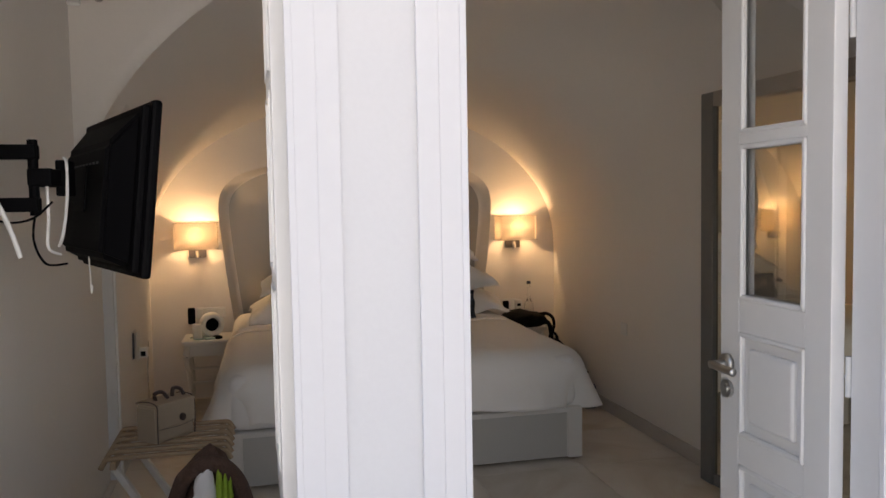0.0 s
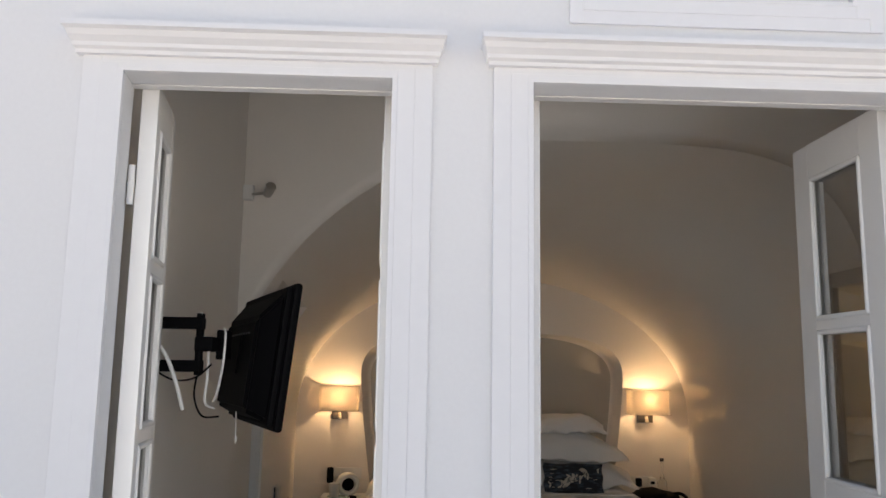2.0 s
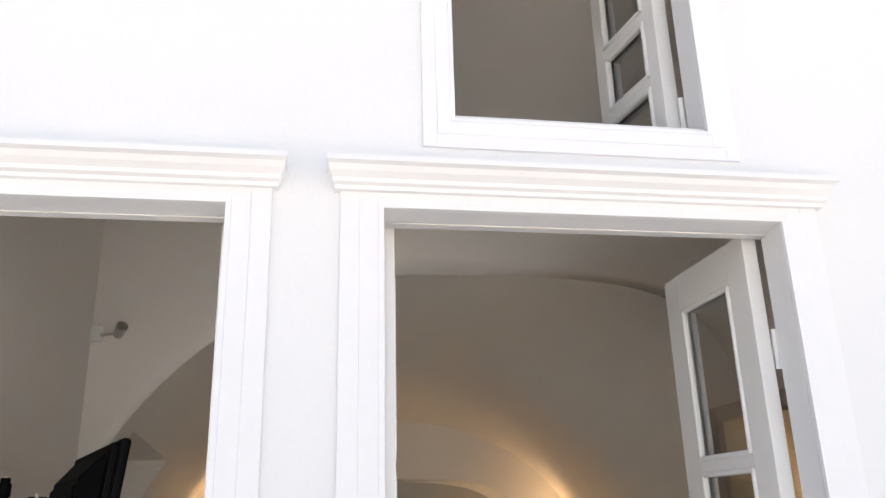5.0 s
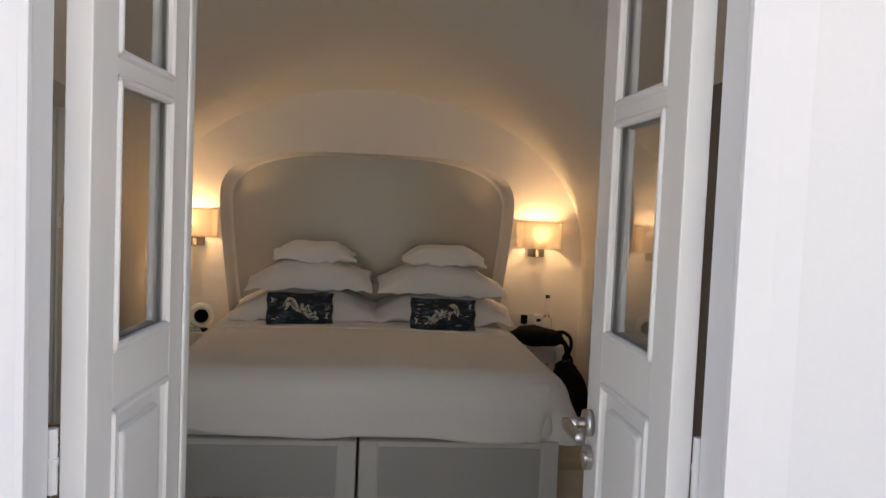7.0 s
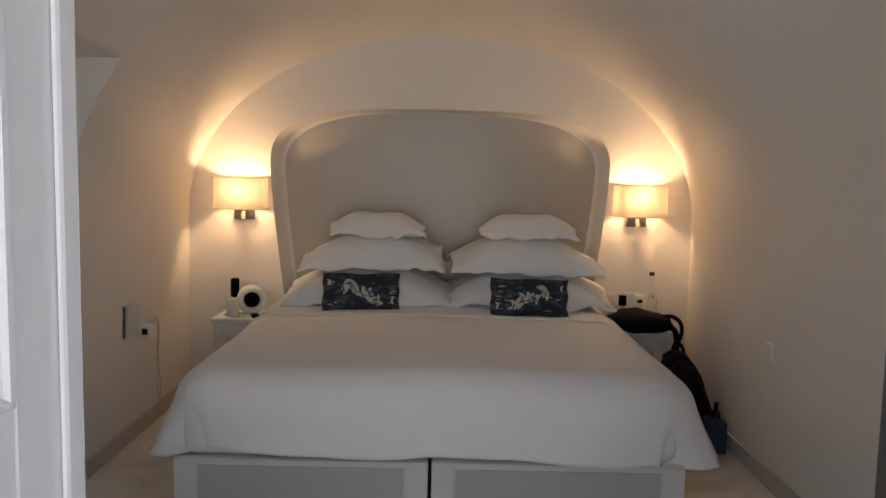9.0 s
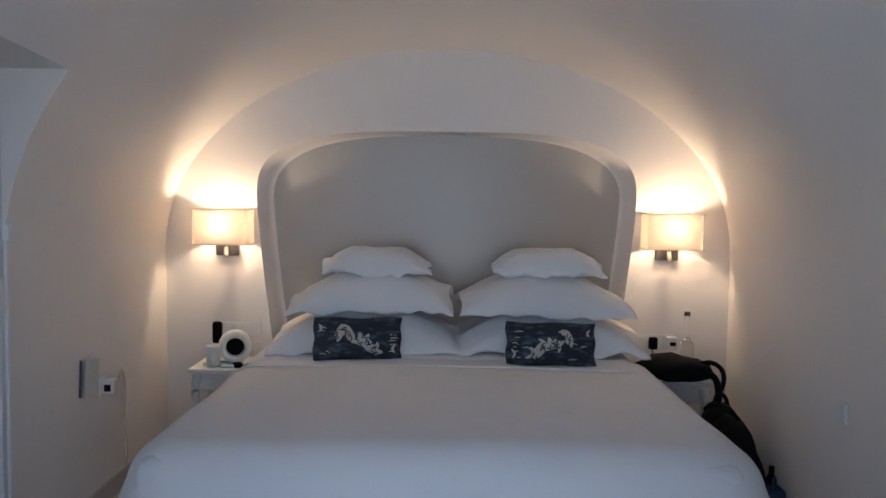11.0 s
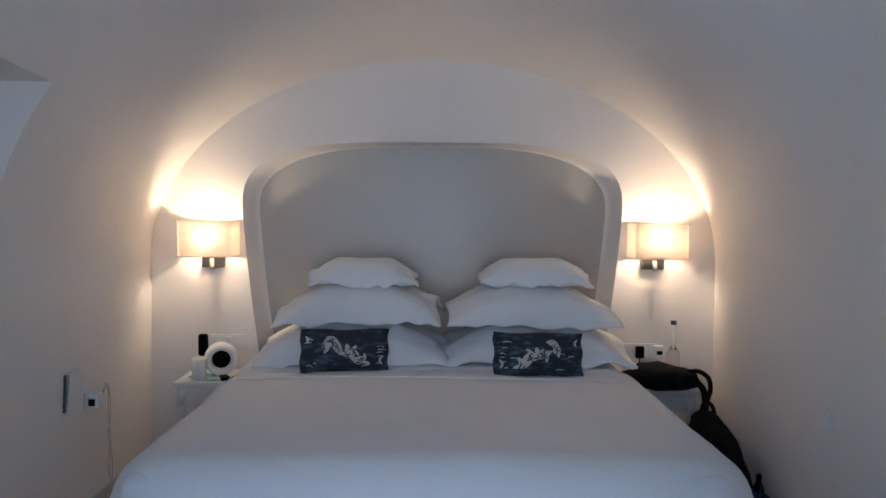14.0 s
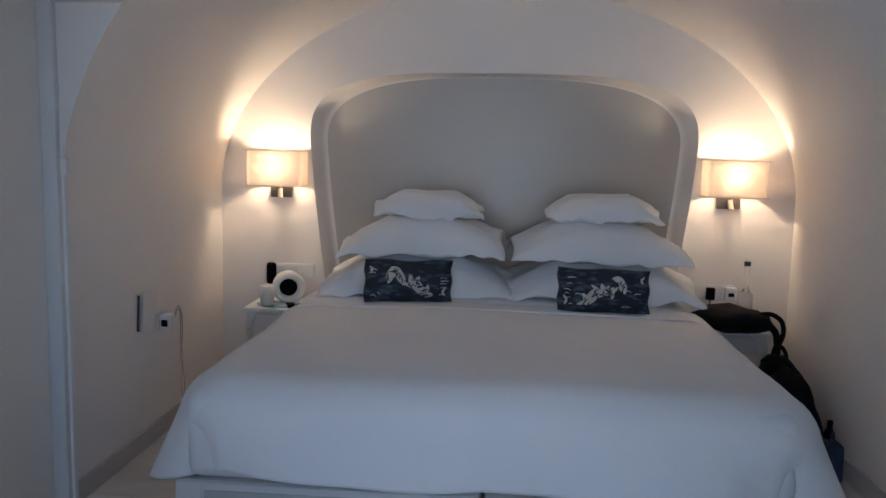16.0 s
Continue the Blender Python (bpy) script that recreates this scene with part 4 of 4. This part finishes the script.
# on the table: cup, round speaker, small dish and dark remote
bm = lathe(bmesh.new(), [(0.001, 0.0), (0.031, 0.0), (0.034, 0.004), (0.038, 0.100), (0.036, 0.101), (0.031, 0.010), (0.001, 0.008)], 24)
cup = link_bm("cup", bm, M_CERAMIC, True)
cup.matrix_basis = pose(-1.180, 4.355, 0.4945)
tagged(cup, "plain white ceramic cup on the bedside table", "cup")
sp = thing("speaker", pose(-1.088, 4.44, 0.490, 0, 0, 14), "round white ring-shaped speaker standing on the table", "speaker")
bm = bmesh.new()
lathe(bm, [(0.049, -0.030), (0.055, -0.036), (0.072, -0.034), (0.083, -0.022), (0.086, -0.008), (0.086, 0.030), (0.074, 0.042), (0.030, 0.044), (0.030, 0.010), (0.048, 0.004), (0.049, -0.030)], 36, caps=False)
bmesh.ops.transform(bm, matrix=pose(0, 0, 0.086, -90, 0, 0), verts=bm.verts)
part("ring", bm, M_PLASTIC, sp, smooth=True)
bm = bmesh.new()
lathe(bm, [(0.001, 0.0), (0.046, 0.0), (0.046, 0.006), (0.001, 0.006)], 30)
bmesh.ops.transform(bm, matrix=pose(0, 0.003, 0.086, 90, 0, 0), verts=bm.verts)
part("grille", bm, M_BLACK, sp, "black speaker mesh")
dish = link_bm("saucer", lathe(bmesh.new(), [(0.001, 0), (0.04, 0), (0.068, 0.010), (0.067, 0.013), (0.04, 0.004), (0.001, 0.004)], 28), M_TEAL, True)
dish.matrix_basis = pose(-1.165, 4.360, 0.490)
tagged(dish, "pale teal glass saucer under the cup", "saucer")
rem = link_bm("remote_control", BOX((-0.022, -0.03, 0), (0.022, 0.03, 0.022), 0.006), M_BLACK)
rem.matrix_basis = pose(-1.045, 4.330, 0.490, 0, 0, 30)
small_case = link_bm("glasses_case", BOX((-0.035, -0.014, 0), (0.035, 0.014, 0.016), 0.006, 3), M_TEAL, True)
small_case.matrix_basis = pose(-1.095, 4.315, 0.490, 0, 0, 22)
tagged(small_case, "small pale teal case on the bedside table", "case")
tagged(rem, "small black remote on the bedside table", "remote")


# ---- sockets on the end wall ----
def socket_plate(m, gangs, label):
    root = thing("wall_socket", m, label, "socket")
    w = 0.075 * gangs
    part("plate", BOX((-w / 2, -0.009, -0.04), (w / 2, -0.0005, 0.04), 0.003), M_PLASTIC, root)
    for g in range(gangs):
        cx = -w / 2 + 0.0375 + g * 0.075
        part("insert", BOX((cx - 0.027, -0.0115, -0.029), (cx + 0.027, -0.008, 0.029), 0.002), M_PLASTIC, root)
    return root


socket_plate(pose(-1.115, BACK_Y, 0.630), 3, "white triple wall socket behind the bedside table")
ph = link_bm("telephone_handset", BOX((-0.026, -0.045, -0.055), (0.026, -0.010, 0.065), 0.014, 3), M_BLACK, True)
ph.matrix_basis = pose(-1.240, BACK_Y, 0.610)
tagged(ph, "black plug-in device on the wall socket", "device")
socket_plate(pose(1.165, BACK_Y, 0.590), 3, "white triple wall socket behind the bedside table")
pl = thing("charger_plug", pose(1.156, BACK_Y - 0.012, 0.588), "black charger plugged into the wall socket", "charger")
part("body", BOX((-0.022, -0.035, -0.035), (0.022, 0, 0.03), 0.006), M_BLACK, pl)
part("cable", TUBE([(0, -0.02, -0.033), (0.0, -0.03, -0.07), (0.03, -0.06, -0.085), (0.08, -0.10, -0.10)], 0.003, 6), M_BLACK, pl)
pl = thing("adapter_plug", pose(1.258, BACK_Y - 0.012, 0.588), "white adapter plugged into the wall socket", "adapter")
part("body", BOX((-0.028, -0.04, -0.035), (0.028, 0, 0.035), 0.006), M_PLASTIC, pl)
part("plug_pin", BOX((-0.015, -0.050, -0.012), (0.015, -0.039, 0.008), 0.002), M_BLACK, pl)

bt = thing("bottle", pose(1.272, 4.42, 0.455), "clear glass water bottle with dark cap", "bottle")
part("glass", lathe(bmesh.new(), [(0.001, 0), (0.034, 0), (0.036, 0.01), (0.036, 0.160), (0.033, 0.174), (0.018, 0.190), (0.0125, 0.210), (0.0115, 0.320), (0.014, 0.323), (0.0125, 0.325), (0.001, 0.325)], 28), M_BOTTLE, bt, smooth=True).visible_shadow = False
part("cap", lathe(bmesh.new(), [(0.001, 0.317), (0.0155, 0.317), (0.0155, 0.337), (0.001, 0.338)], 20), M_DARK_PRINT, bt, "dark blue cap")
part("label", lathe(bmesh.new(), [(0.0362, 0.03), (0.0364, 0.031), (0.0364, 0.075), (0.0362, 0.076)], 28), M_PAPER, bt, "pale paper label")


# ---- backpack slumped on the table and down to the floor ----
def lump(bm, centre, size, seed, amp=0.18, sub=3):
    r = bmesh.ops.create_icosphere(bm, subdivisions=sub, radius=1.0)
    for v in r["verts"]:
        p = v.co.copy()
        k = 1 + amp * noise.noise(p * 1.7 + Vector((seed, 0, 0))) + amp * 0.4 * noise.noise(p * 4.1 + Vector((0, seed, 0)))
        v.co = Vector((centre[0] + p.x * k * size[0], centre[1] + p.y * k * size[1], centre[2] + p.z * k * size[2]))
    return bm


def strap(pts, width, parent):
    """Soft padded strap along a line."""
    part("strap", TUBE(pts, width / 2, 8), M_BLACK_CLOTH, parent, smooth=True)


bp = thing("shoulder_bag", pose(1.20, 4.34, 0.455), "soft black nylon bag lying on the bedside table", "bag")
part("body", lump(bmesh.new(), (-0.045, -0.03, 0.066), (0.175, 0.115, 0.066), 4, 0.22), M_BLACK_CLOTH, bp, smooth=True)
part("flap", lump(bmesh.new(), (0.055, -0.070, 0.058), (0.110, 0.075, 0.055), 6, 0.2), M_BLACK_CLOTH, bp, smooth=True)
part("buckle", BOX((0.150, -0.135, 0.005), (0.176, -0.120, 0.030), 0.004), M_BLACK, bp)
strap([(0.10, -0.08, 0.100), (0.150, -0.09, 0.105), (0.195, -0.10, 0.075), (0.205, -0.11, 0.02), (0.185, -0.12, -0.04), (0.165, -0.15, -0.10)], 0.024, bp)
strap([(0.13, -0.10, 0.060), (0.165, -0.12, 0.020), (0.172, -0.135, -0.05), (0.160, -0.16, -0.12)], 0.034, bp)
rk = thing("backpack", pose(1.28, 4.02, 0.0), "black nylon backpack leaning between bed and wall", "backpack")
part("body", lump(bmesh.new(), (0.065, -0.09, 0.190), (0.092, 0.22, 0.190), 9, 0.20), M_BLACK_CLOTH, rk, smooth=True)
part("lid", lump(bmesh.new(), (0.060, 0.05, 0.300), (0.078, 0.15, 0.105), 14, 0.22), M_BLACK_CLOTH, rk, smooth=True)
part("pocket", lump(bmesh.new(), (0.05, -0.25, 0.14), (0.11, 0.08, 0.14), 12, 0.12), M_BLACK_CLOTH, rk, smooth=True)
part("haul_loop", TUBE([(0.045, 0.10, 0.385), (0.050, 0.095, 0.425), (0.075, 0.085, 0.435), (0.095, 0.075, 0.405), (0.098, 0.07, 0.36)], 0.010, 8), M_BLACK_CLOTH, rk, smooth=True)
strap([(0.00, 0.10, 0.36), (0.03, 0.03, 0.395), (0.085, -0.04, 0.372), (0.125, -0.12, 0.30), (0.140, -0.20, 0.20)], 0.024, rk)

tb = thing("carrier_bag", pose(1.405, 3.62, 0.0), "small dark blue bag with a bottle, on the floor", "bag")
bm = BOX((-0.045, -0.075, 0.002), (0.045, 0.075, 0.165), 0.02, 3)
for v in bm.verts:
    v.co.x += 0.012 * noise.noise(v.co * 14); v.co.y += 0.012 * noise.noise(v.co * 12 + Vector((3, 0, 0)))
part("body", bm, M_BLUE, tb, smooth=True)
part("bottle_neck", lathe(bmesh.new(), [(0.001, 0.15), (0.022, 0.15), (0.022, 0.185), (0.011, 0.205), (0.011, 0.238), (0.001, 0.24)], 16, (0.01, 0.03, 0)), M_BLACK, tb, "dark bottle neck", True)
part("handle", TUBE([(-0.02, -0.05, 0.155), (-0.01, -0.045, 0.20), (0.0, -0.02, 0.205), (0.005, 0.0, 0.155)], 0.005, 6), M_BLUE, tb)

sw = thing("wall_switch", pose(HALF - 0.0005, 3.22, 0.593, 0, 0, -90), "small white switch on the side wall", "switch")
part("plate", BOX((-0.04, -0.010, -0.04), (0.04, 0, 0.04), 0.004), M_PLASTIC, sw)
part("rocker", BOX((-0.026, -0.014, -0.028), (0.026, -0.009, 0.028), 0.003), M_PLASTIC, sw)

# ---- side wall: pamphlet holder and charger ----
hold = thing("leaflet_holder", pose(-HALF, 3.60, 0.600), "white card leaflet in a dark edged holder on the wall", "leaflet holder")
part("back_plate", BOX((0.0, -0.07, -0.08), (0.004, 0.075, 0.085), 0.001), M_PAPER, hold)
part("dark_edge", BOX((0.004, -0.076, -0.078), (0.014, -0.069, 0.074), 0.002), M_DARK_PRINT, hold, "dark holder edge").matrix_basis = pose(0, 0, 0, -5, 0, 0)
part("leaflet", BOX((0.020, -0.062, -0.080), (0.025, 0.066, 0.078), 0.001), M_PAPER, hold, "white printed leaflet").matrix_basis = pose(0, 0, 0, -5, 3, 0)
ch = thing("charger", pose(-HALF, 3.755, 0.524), "white plug charger with looped cable on the side wall", "charger")
part("plate", BOX((0.0, -0.04, -0.04), (0.010, 0.04, 0.04), 0.003), M_PLASTIC, ch)
part("body", BOX((0.010, -0.03, -0.03), (0.060, 0.03, 0.032), 0.006), M_PLASTIC, ch)
part("port", BOX((0.020, -0.034, -0.018), (0.048, -0.029, 0.012), 0.001), M_BLACK, ch)
part("cable", TUBE([(0.05, 0.03, 0.0), (0.055, 0.05, 0.045), (0.05, 0.09, 0.052), (0.045, 0.135, -0.01), (0.035, 0.160, -0.11), (0.030, 0.150, -0.20), (0.035, 0.172, -0.30), (0.03, 0.185, -0.40), (0.028, 0.160, -0.47), (0.02, 0.17, -0.525)], 0.0022, 6), M_CABLE, ch)
part("cable", TUBE([(0.05, 0.03, -0.006), (0.052, 0.06, 0.030), (0.05, 0.10, 0.038), (0.042, 0.125, -0.02), (0.032, 0.148, -0.12), (0.034, 0.165, -0.22), (0.03, 0.150, -0.32), (0.03, 0.165, -0.42), (0.026, 0.140, -0.50)], 0.0020, 6), M_CABLE, ch)
cd = thing("cable_duct", pose(-HALF + 0.004, HOLE_Y1 + 0.012, 0.0), "thin white cable duct up the doorway's edge", "cable duct")
part("duct", BOX((-0.012, -0.016, 0.002), (0.012, 0.010, 1.30), 0.003), M_PLASTIC, cd)
part("clip", BOX((-0.004, -0.02, 1.20), (0.022, 0.014, 1.255), 0.004), M_PLASTIC, cd)

# ---- television on its arm ----
tv = thing("television", pose(-1.128, 0.905, 1.460, 0, 0, 112.0) @ pose(0, 0, 0, 6, 0, 0), "black flat television seen from behind, on a wall arm", "television")
# local: x along the panel, -y towards the screen side
part("screen", BOX((-0.335, -0.028, -0.210), (0.335, -0.004, 0.212), 0.008), M_BLACK, tv)
bm = bmesh.new()
r = bmesh.ops.create_cube(bm, size=1.0)
for v in r["verts"]:
    back = v.co.y > 0
    v.co = Vector(((0.245 if back else 0.310) * (1 if v.co.x > 0 else -1), 0.072 if back else 0.010, (0.135 if back else 0.190) * (1 if v.co.z > 0 else -1) - (0.03 if back else 0.0)))
bmesh.ops.bevel(bm, geom=list(bm.edges), offset=0.012, segments=2, affect='EDGES')
box(bm, (-0.318, -0.006, -0.198), (0.318, 0.014, 0.200), 0.006)
part("back_shell", bm, M_BLACK, tv)
for k in range(9):
    part("vent", BOX((-0.16 + k * 0.04 - 0.013, 0.0715, 0.06), (-0.16 + k * 0.04 + 0.013, 0.0735, 0.066), 0.001, 1), M_DARK_PRINT, tv)
part("mount_plate", BOX((-0.06, 0.0725, -0.06), (0.06, 0.078, 0.06), 0.002), M_BLACK, tv)
arm = thing("wall_bracket", pose(TV_WALL, 0.70, 1.495), "black steel folding wall arm with white cables", "wall bracket")
part("wall_plate", BOX((0.0005, -0.035, -0.118), (0.016, 0.035, 0.118), 0.006), M_BLACK, arm)
for zz in (0.060, -0.065):
    part("arm_bar", BOX((0.012, -0.02, zz - 0.018), (0.165, 0.02, zz + 0.016), 0.003), M_BLACK, arm)
    for xx in (0.035, 0.154):
        part("bolt", ROD((xx, 0, zz - 0.030), (xx, 0, zz + 0.030), 0.008, seg=8), M_STEEL, arm)
part("pivot", ROD((0.154, 0, -0.092), (0.154, 0, 0.088), 0.012), M_BLACK, arm)
part("head", BOX((0.142, -0.014, -0.022), (0.196, 0.155, 0.020), 0.004), M_BLACK, arm)
part("tilt_plate", BOX((0.182, 0.085, -0.045), (0.212, 0.165, 0.045), 0.004), M_BLACK, arm)
part("cable", TUBE([(0.01, -0.025, 0.0), (0.03, -0.04, 0.004), (0.07, -0.05, -0.03), (0.105, -0.045, -0.11), (0.125, -0.03, -0.19)], 0.006, 8), M_PLASTIC, arm, "white cable")
part("cable", TUBE([(0.175, 0.03, -0.02), (0.178, 0.02, -0.10), (0.172, 0.03, -0.17), (0.19, 0.07, -0.19)], 0.004, 8), M_PLASTIC, arm, "white cable")
part("cable", TUBE([(0.20, 0.10, 0.05), (0.215, 0.06, 0.03), (0.212, 0.06, -0.06), (0.200, 0.06, -0.14), (0.185, 0.08, -0.17)], 0.0038, 8), M_PLASTIC, arm, "white cable")
part("cable", TUBE([(0.012, -0.02, -0.01), (0.005, -0.035, -0.04), (0.03, -0.035, -0.07), (0.09, -0.03, -0.105), (0.15, -0.02, -0.10), (0.185, 0.03, -0.06)], 0.003, 6), M_BLACK, arm, "black cable")
part("cable", TUBE([(0.155, 0, -0.08), (0.150, -0.01, -0.15), (0.165, 0.03, -0.21), (0.20, 0.09, -0.215)], 0.003, 6), M_BLACK, arm, "black cable")
part("cable", TUBE([(0.235, 0.17, -0.20), (0.237, 0.17, -0.25), (0.238, 0.17, -0.30), (0.242, 0.17, -0.28)], 0.0018, 6), M_PLASTIC, arm, "white cable end")

# ---- spot light on the arch wall ----
st = thing("spotlight", pose(TV_WALL + 0.028, FACE_Y, 2.212), "small white and chrome spotlight on the wall", "spotlight")
part("base", BOX((-0.028, -0.03, -0.035), (0.020, -0.0005, 0.035), 0.006), M_PLASTIC, st)
part("stem", ROD((0.015, -0.03, -0.01), (0.09, -0.05, -0.006), 0.006), M_STEEL, st)
part("head", ROD((0.085, -0.04, -0.010), (0.110, -0.09, 0.015), 0.020, 0.024, 20), M_STEEL, st, "chrome lamp head")

# ---- luggage rack with bags ----
lr = thing("luggage_rack", pose(-1.070, 1.53, 0), "folding wooden luggage rack with slatted top", "luggage rack")
for k in range(6):
    y = -0.150 + k * 0.072
    part("slat", BOX((-0.175, y - 0.011, 0.586), (0.175, y + 0.011, 0.600), 0.004), M_BEECH, lr)
    for sx in (-1, 1):
        part("slat_end", TUBE([(sx * 0.170, y, 0.592), (sx * 0.190, y, 0.589), (sx * 0.208, y, 0.560)], 0.009, 8), M_BEECH, lr, smooth=True)
for sx in (-1, 1):
    part("side_rail", BOX((sx * 0.165 - 0.011, -0.175, 0.560), (sx * 0.165 + 0.011, 0.235, 0.586), 0.005), M_BEECH, lr)
for sy in (-1, 1):
    for sx in (-1, 1):
        part("leg", BOX((-0.011, -0.016, 0), (0.011, 0.016, 0.645), 0.004), M_RACK_LEG, lr).matrix_basis = Matrix.Translation((-sx * 0.17, 0.03 + sy * 0.165 + sx * 0.018, 0.008)) @ pose(0, 0, 0, 0, sx * 31, 0)
hb = thing("handbag", pose(-1.090, 1.56, 0.600, 0, 0, 47) @ Matrix.Diagonal((0.66, 1.15, 0.82, 1)), "beige leather flap handbag with dark piping", "handbag")
part("body", BOX((-0.125, -0.045, 0), (0.125, 0.045, 0.165), 0.016, 3), M_LEATHER, hb)
bm = BOX((-0.122, -0.053, 0.065), (0.122, -0.044, 0.165), 0.004)
box(bm, (-0.122, -0.053, 0.160), (0.122, 0.045, 0.172), 0.005)
part("flap", bm, M_LEATHER, hb)
for sx in (-1, 1):
    part("gusset", BOX((sx * 0.126 - 0.004, -0.040, 0.005), (sx * 0.126 + 0.004, 0.040, 0.15), 0.003), M_LEATHER, hb)
    part("piping", TUBE([(sx * 0.124, -0.048, 0.005), (sx * 0.126, -0.050, 0.10), (sx * 0.124, -0.046, 0.165), (sx * 0.124, 0.0, 0.177), (sx * 0.124, 0.044, 0.165)], 0.0022, 6), M_LEATHER_DARK, hb)
part("piping", TUBE([(-0.12, -0.054, 0.066), (0, -0.055, 0.060), (0.12, -0.054, 0.066)], 0.001, 6), M_LEATHER_DARK, hb)
part("clasp", ROD((0.03, -0.052, 0.095), (0.03, -0.062, 0.095), 0.016, seg=16), M_LEATHER_DARK, hb, "dark round clasp")
part("handle", TUBE([(-0.06, 0, 0.17), (-0.065, 0, 0.20), (-0.03, -0.01, 0.205), (-0.01, -0.02, 0.178)], 0.008, 8), M_LEATHER_DARK, hb)
part("handle", TUBE([(0.05, 0, 0.17), (0.06, 0, 0.205), (0.09, -0.01, 0.20), (0.10, -0.02, 0.175)], 0.008, 8), M_LEATHER_DARK, hb)
ct = thing("tote_bag", pose(-0.925, 1.19, 0.0), "brown woven bag holding white and green cloth", "bag")
bm = lump(bmesh.new(), (0, 0.02, 0.325), (0.135, 0.10, 0.325), 31, 0.10, 4)
for v in bm.verts:
    v.co += (0.010 * noise.noise(v.co * 45) + 0.004 * math.sin(v.co.z * 190) * math.sin(math.atan2(v.co.y, v.co.x) * 22)) * v.normal if v.normal.length else Vector()
part("body", bm, M_FUR, ct, smooth=True)
part("handle", TUBE([(-0.10, -0.05, 0.50), (-0.06, -0.08, 0.60), (0.02, -0.085, 0.635), (0.09, -0.07, 0.57), (0.125, -0.06, 0.42), (0.13, -0.05, 0.28)], 0.026, 10), M_FUR, ct, smooth=True)
part("cloth", lump(bmesh.new(), (-0.004, -0.100, 0.545), (0.030, 0.020, 0.080), 33, 0.3), M_LINEN, ct, "white cloth", True)
part("cloth", lump(bmesh.new(), (-0.035, -0.112, 0.42), (0.036, 0.022, 0.12), 37, 0.3), M_LINEN, ct, "white cloth", True)
for k in range(3):
    part("cloth", lump(bmesh.new(), (0.038 + k * 0.016, -0.102 - k * 0.002, 0.500 - k * 0.020), (0.012, 0.02, 0.125), 35 + k, 0.2), M_GREEN, ct, "bright green cloth", True)

# ---- switch on the facade ----
fs = thing("outdoor_switch", pose(-1.428, 0, 1.051), "white outdoor switch on the facade", "switch")
part("plate", BOX((-0.036, -0.010, -0.036), (0.036, -0.0005, 0.036), 0.003), M_PLASTIC, fs)
part("rocker", BOX((-0.024, -0.016, -0.026), (0.022, -0.009, 0.026), 0.003), M_PLASTIC, fs)

# ---- floor tiles ----
floor_ob = bpy.data.objects["floor"]
tile_me = None
TS = 0.60
for i in range(-4, 4):
    for j in range(9):
        x, y = i * TS + 0.3, T + 0.01 + j * TS
        if x > 1.9 or y > 4.9 or x < -2.1:
            continue
        if tile_me is None:
            tl = link_bm("tile", BOX((0.0015, 0.0015, -0.008), (TS - 0.0015, TS - 0.0015, 0.0), 0.0012, 1), M_MARBLE)
            tile_me = tl.data
        else:
            tl = new("tile", tile_me)
        tl.parent = floor_ob
        tl.location = (x, y, 0.0)
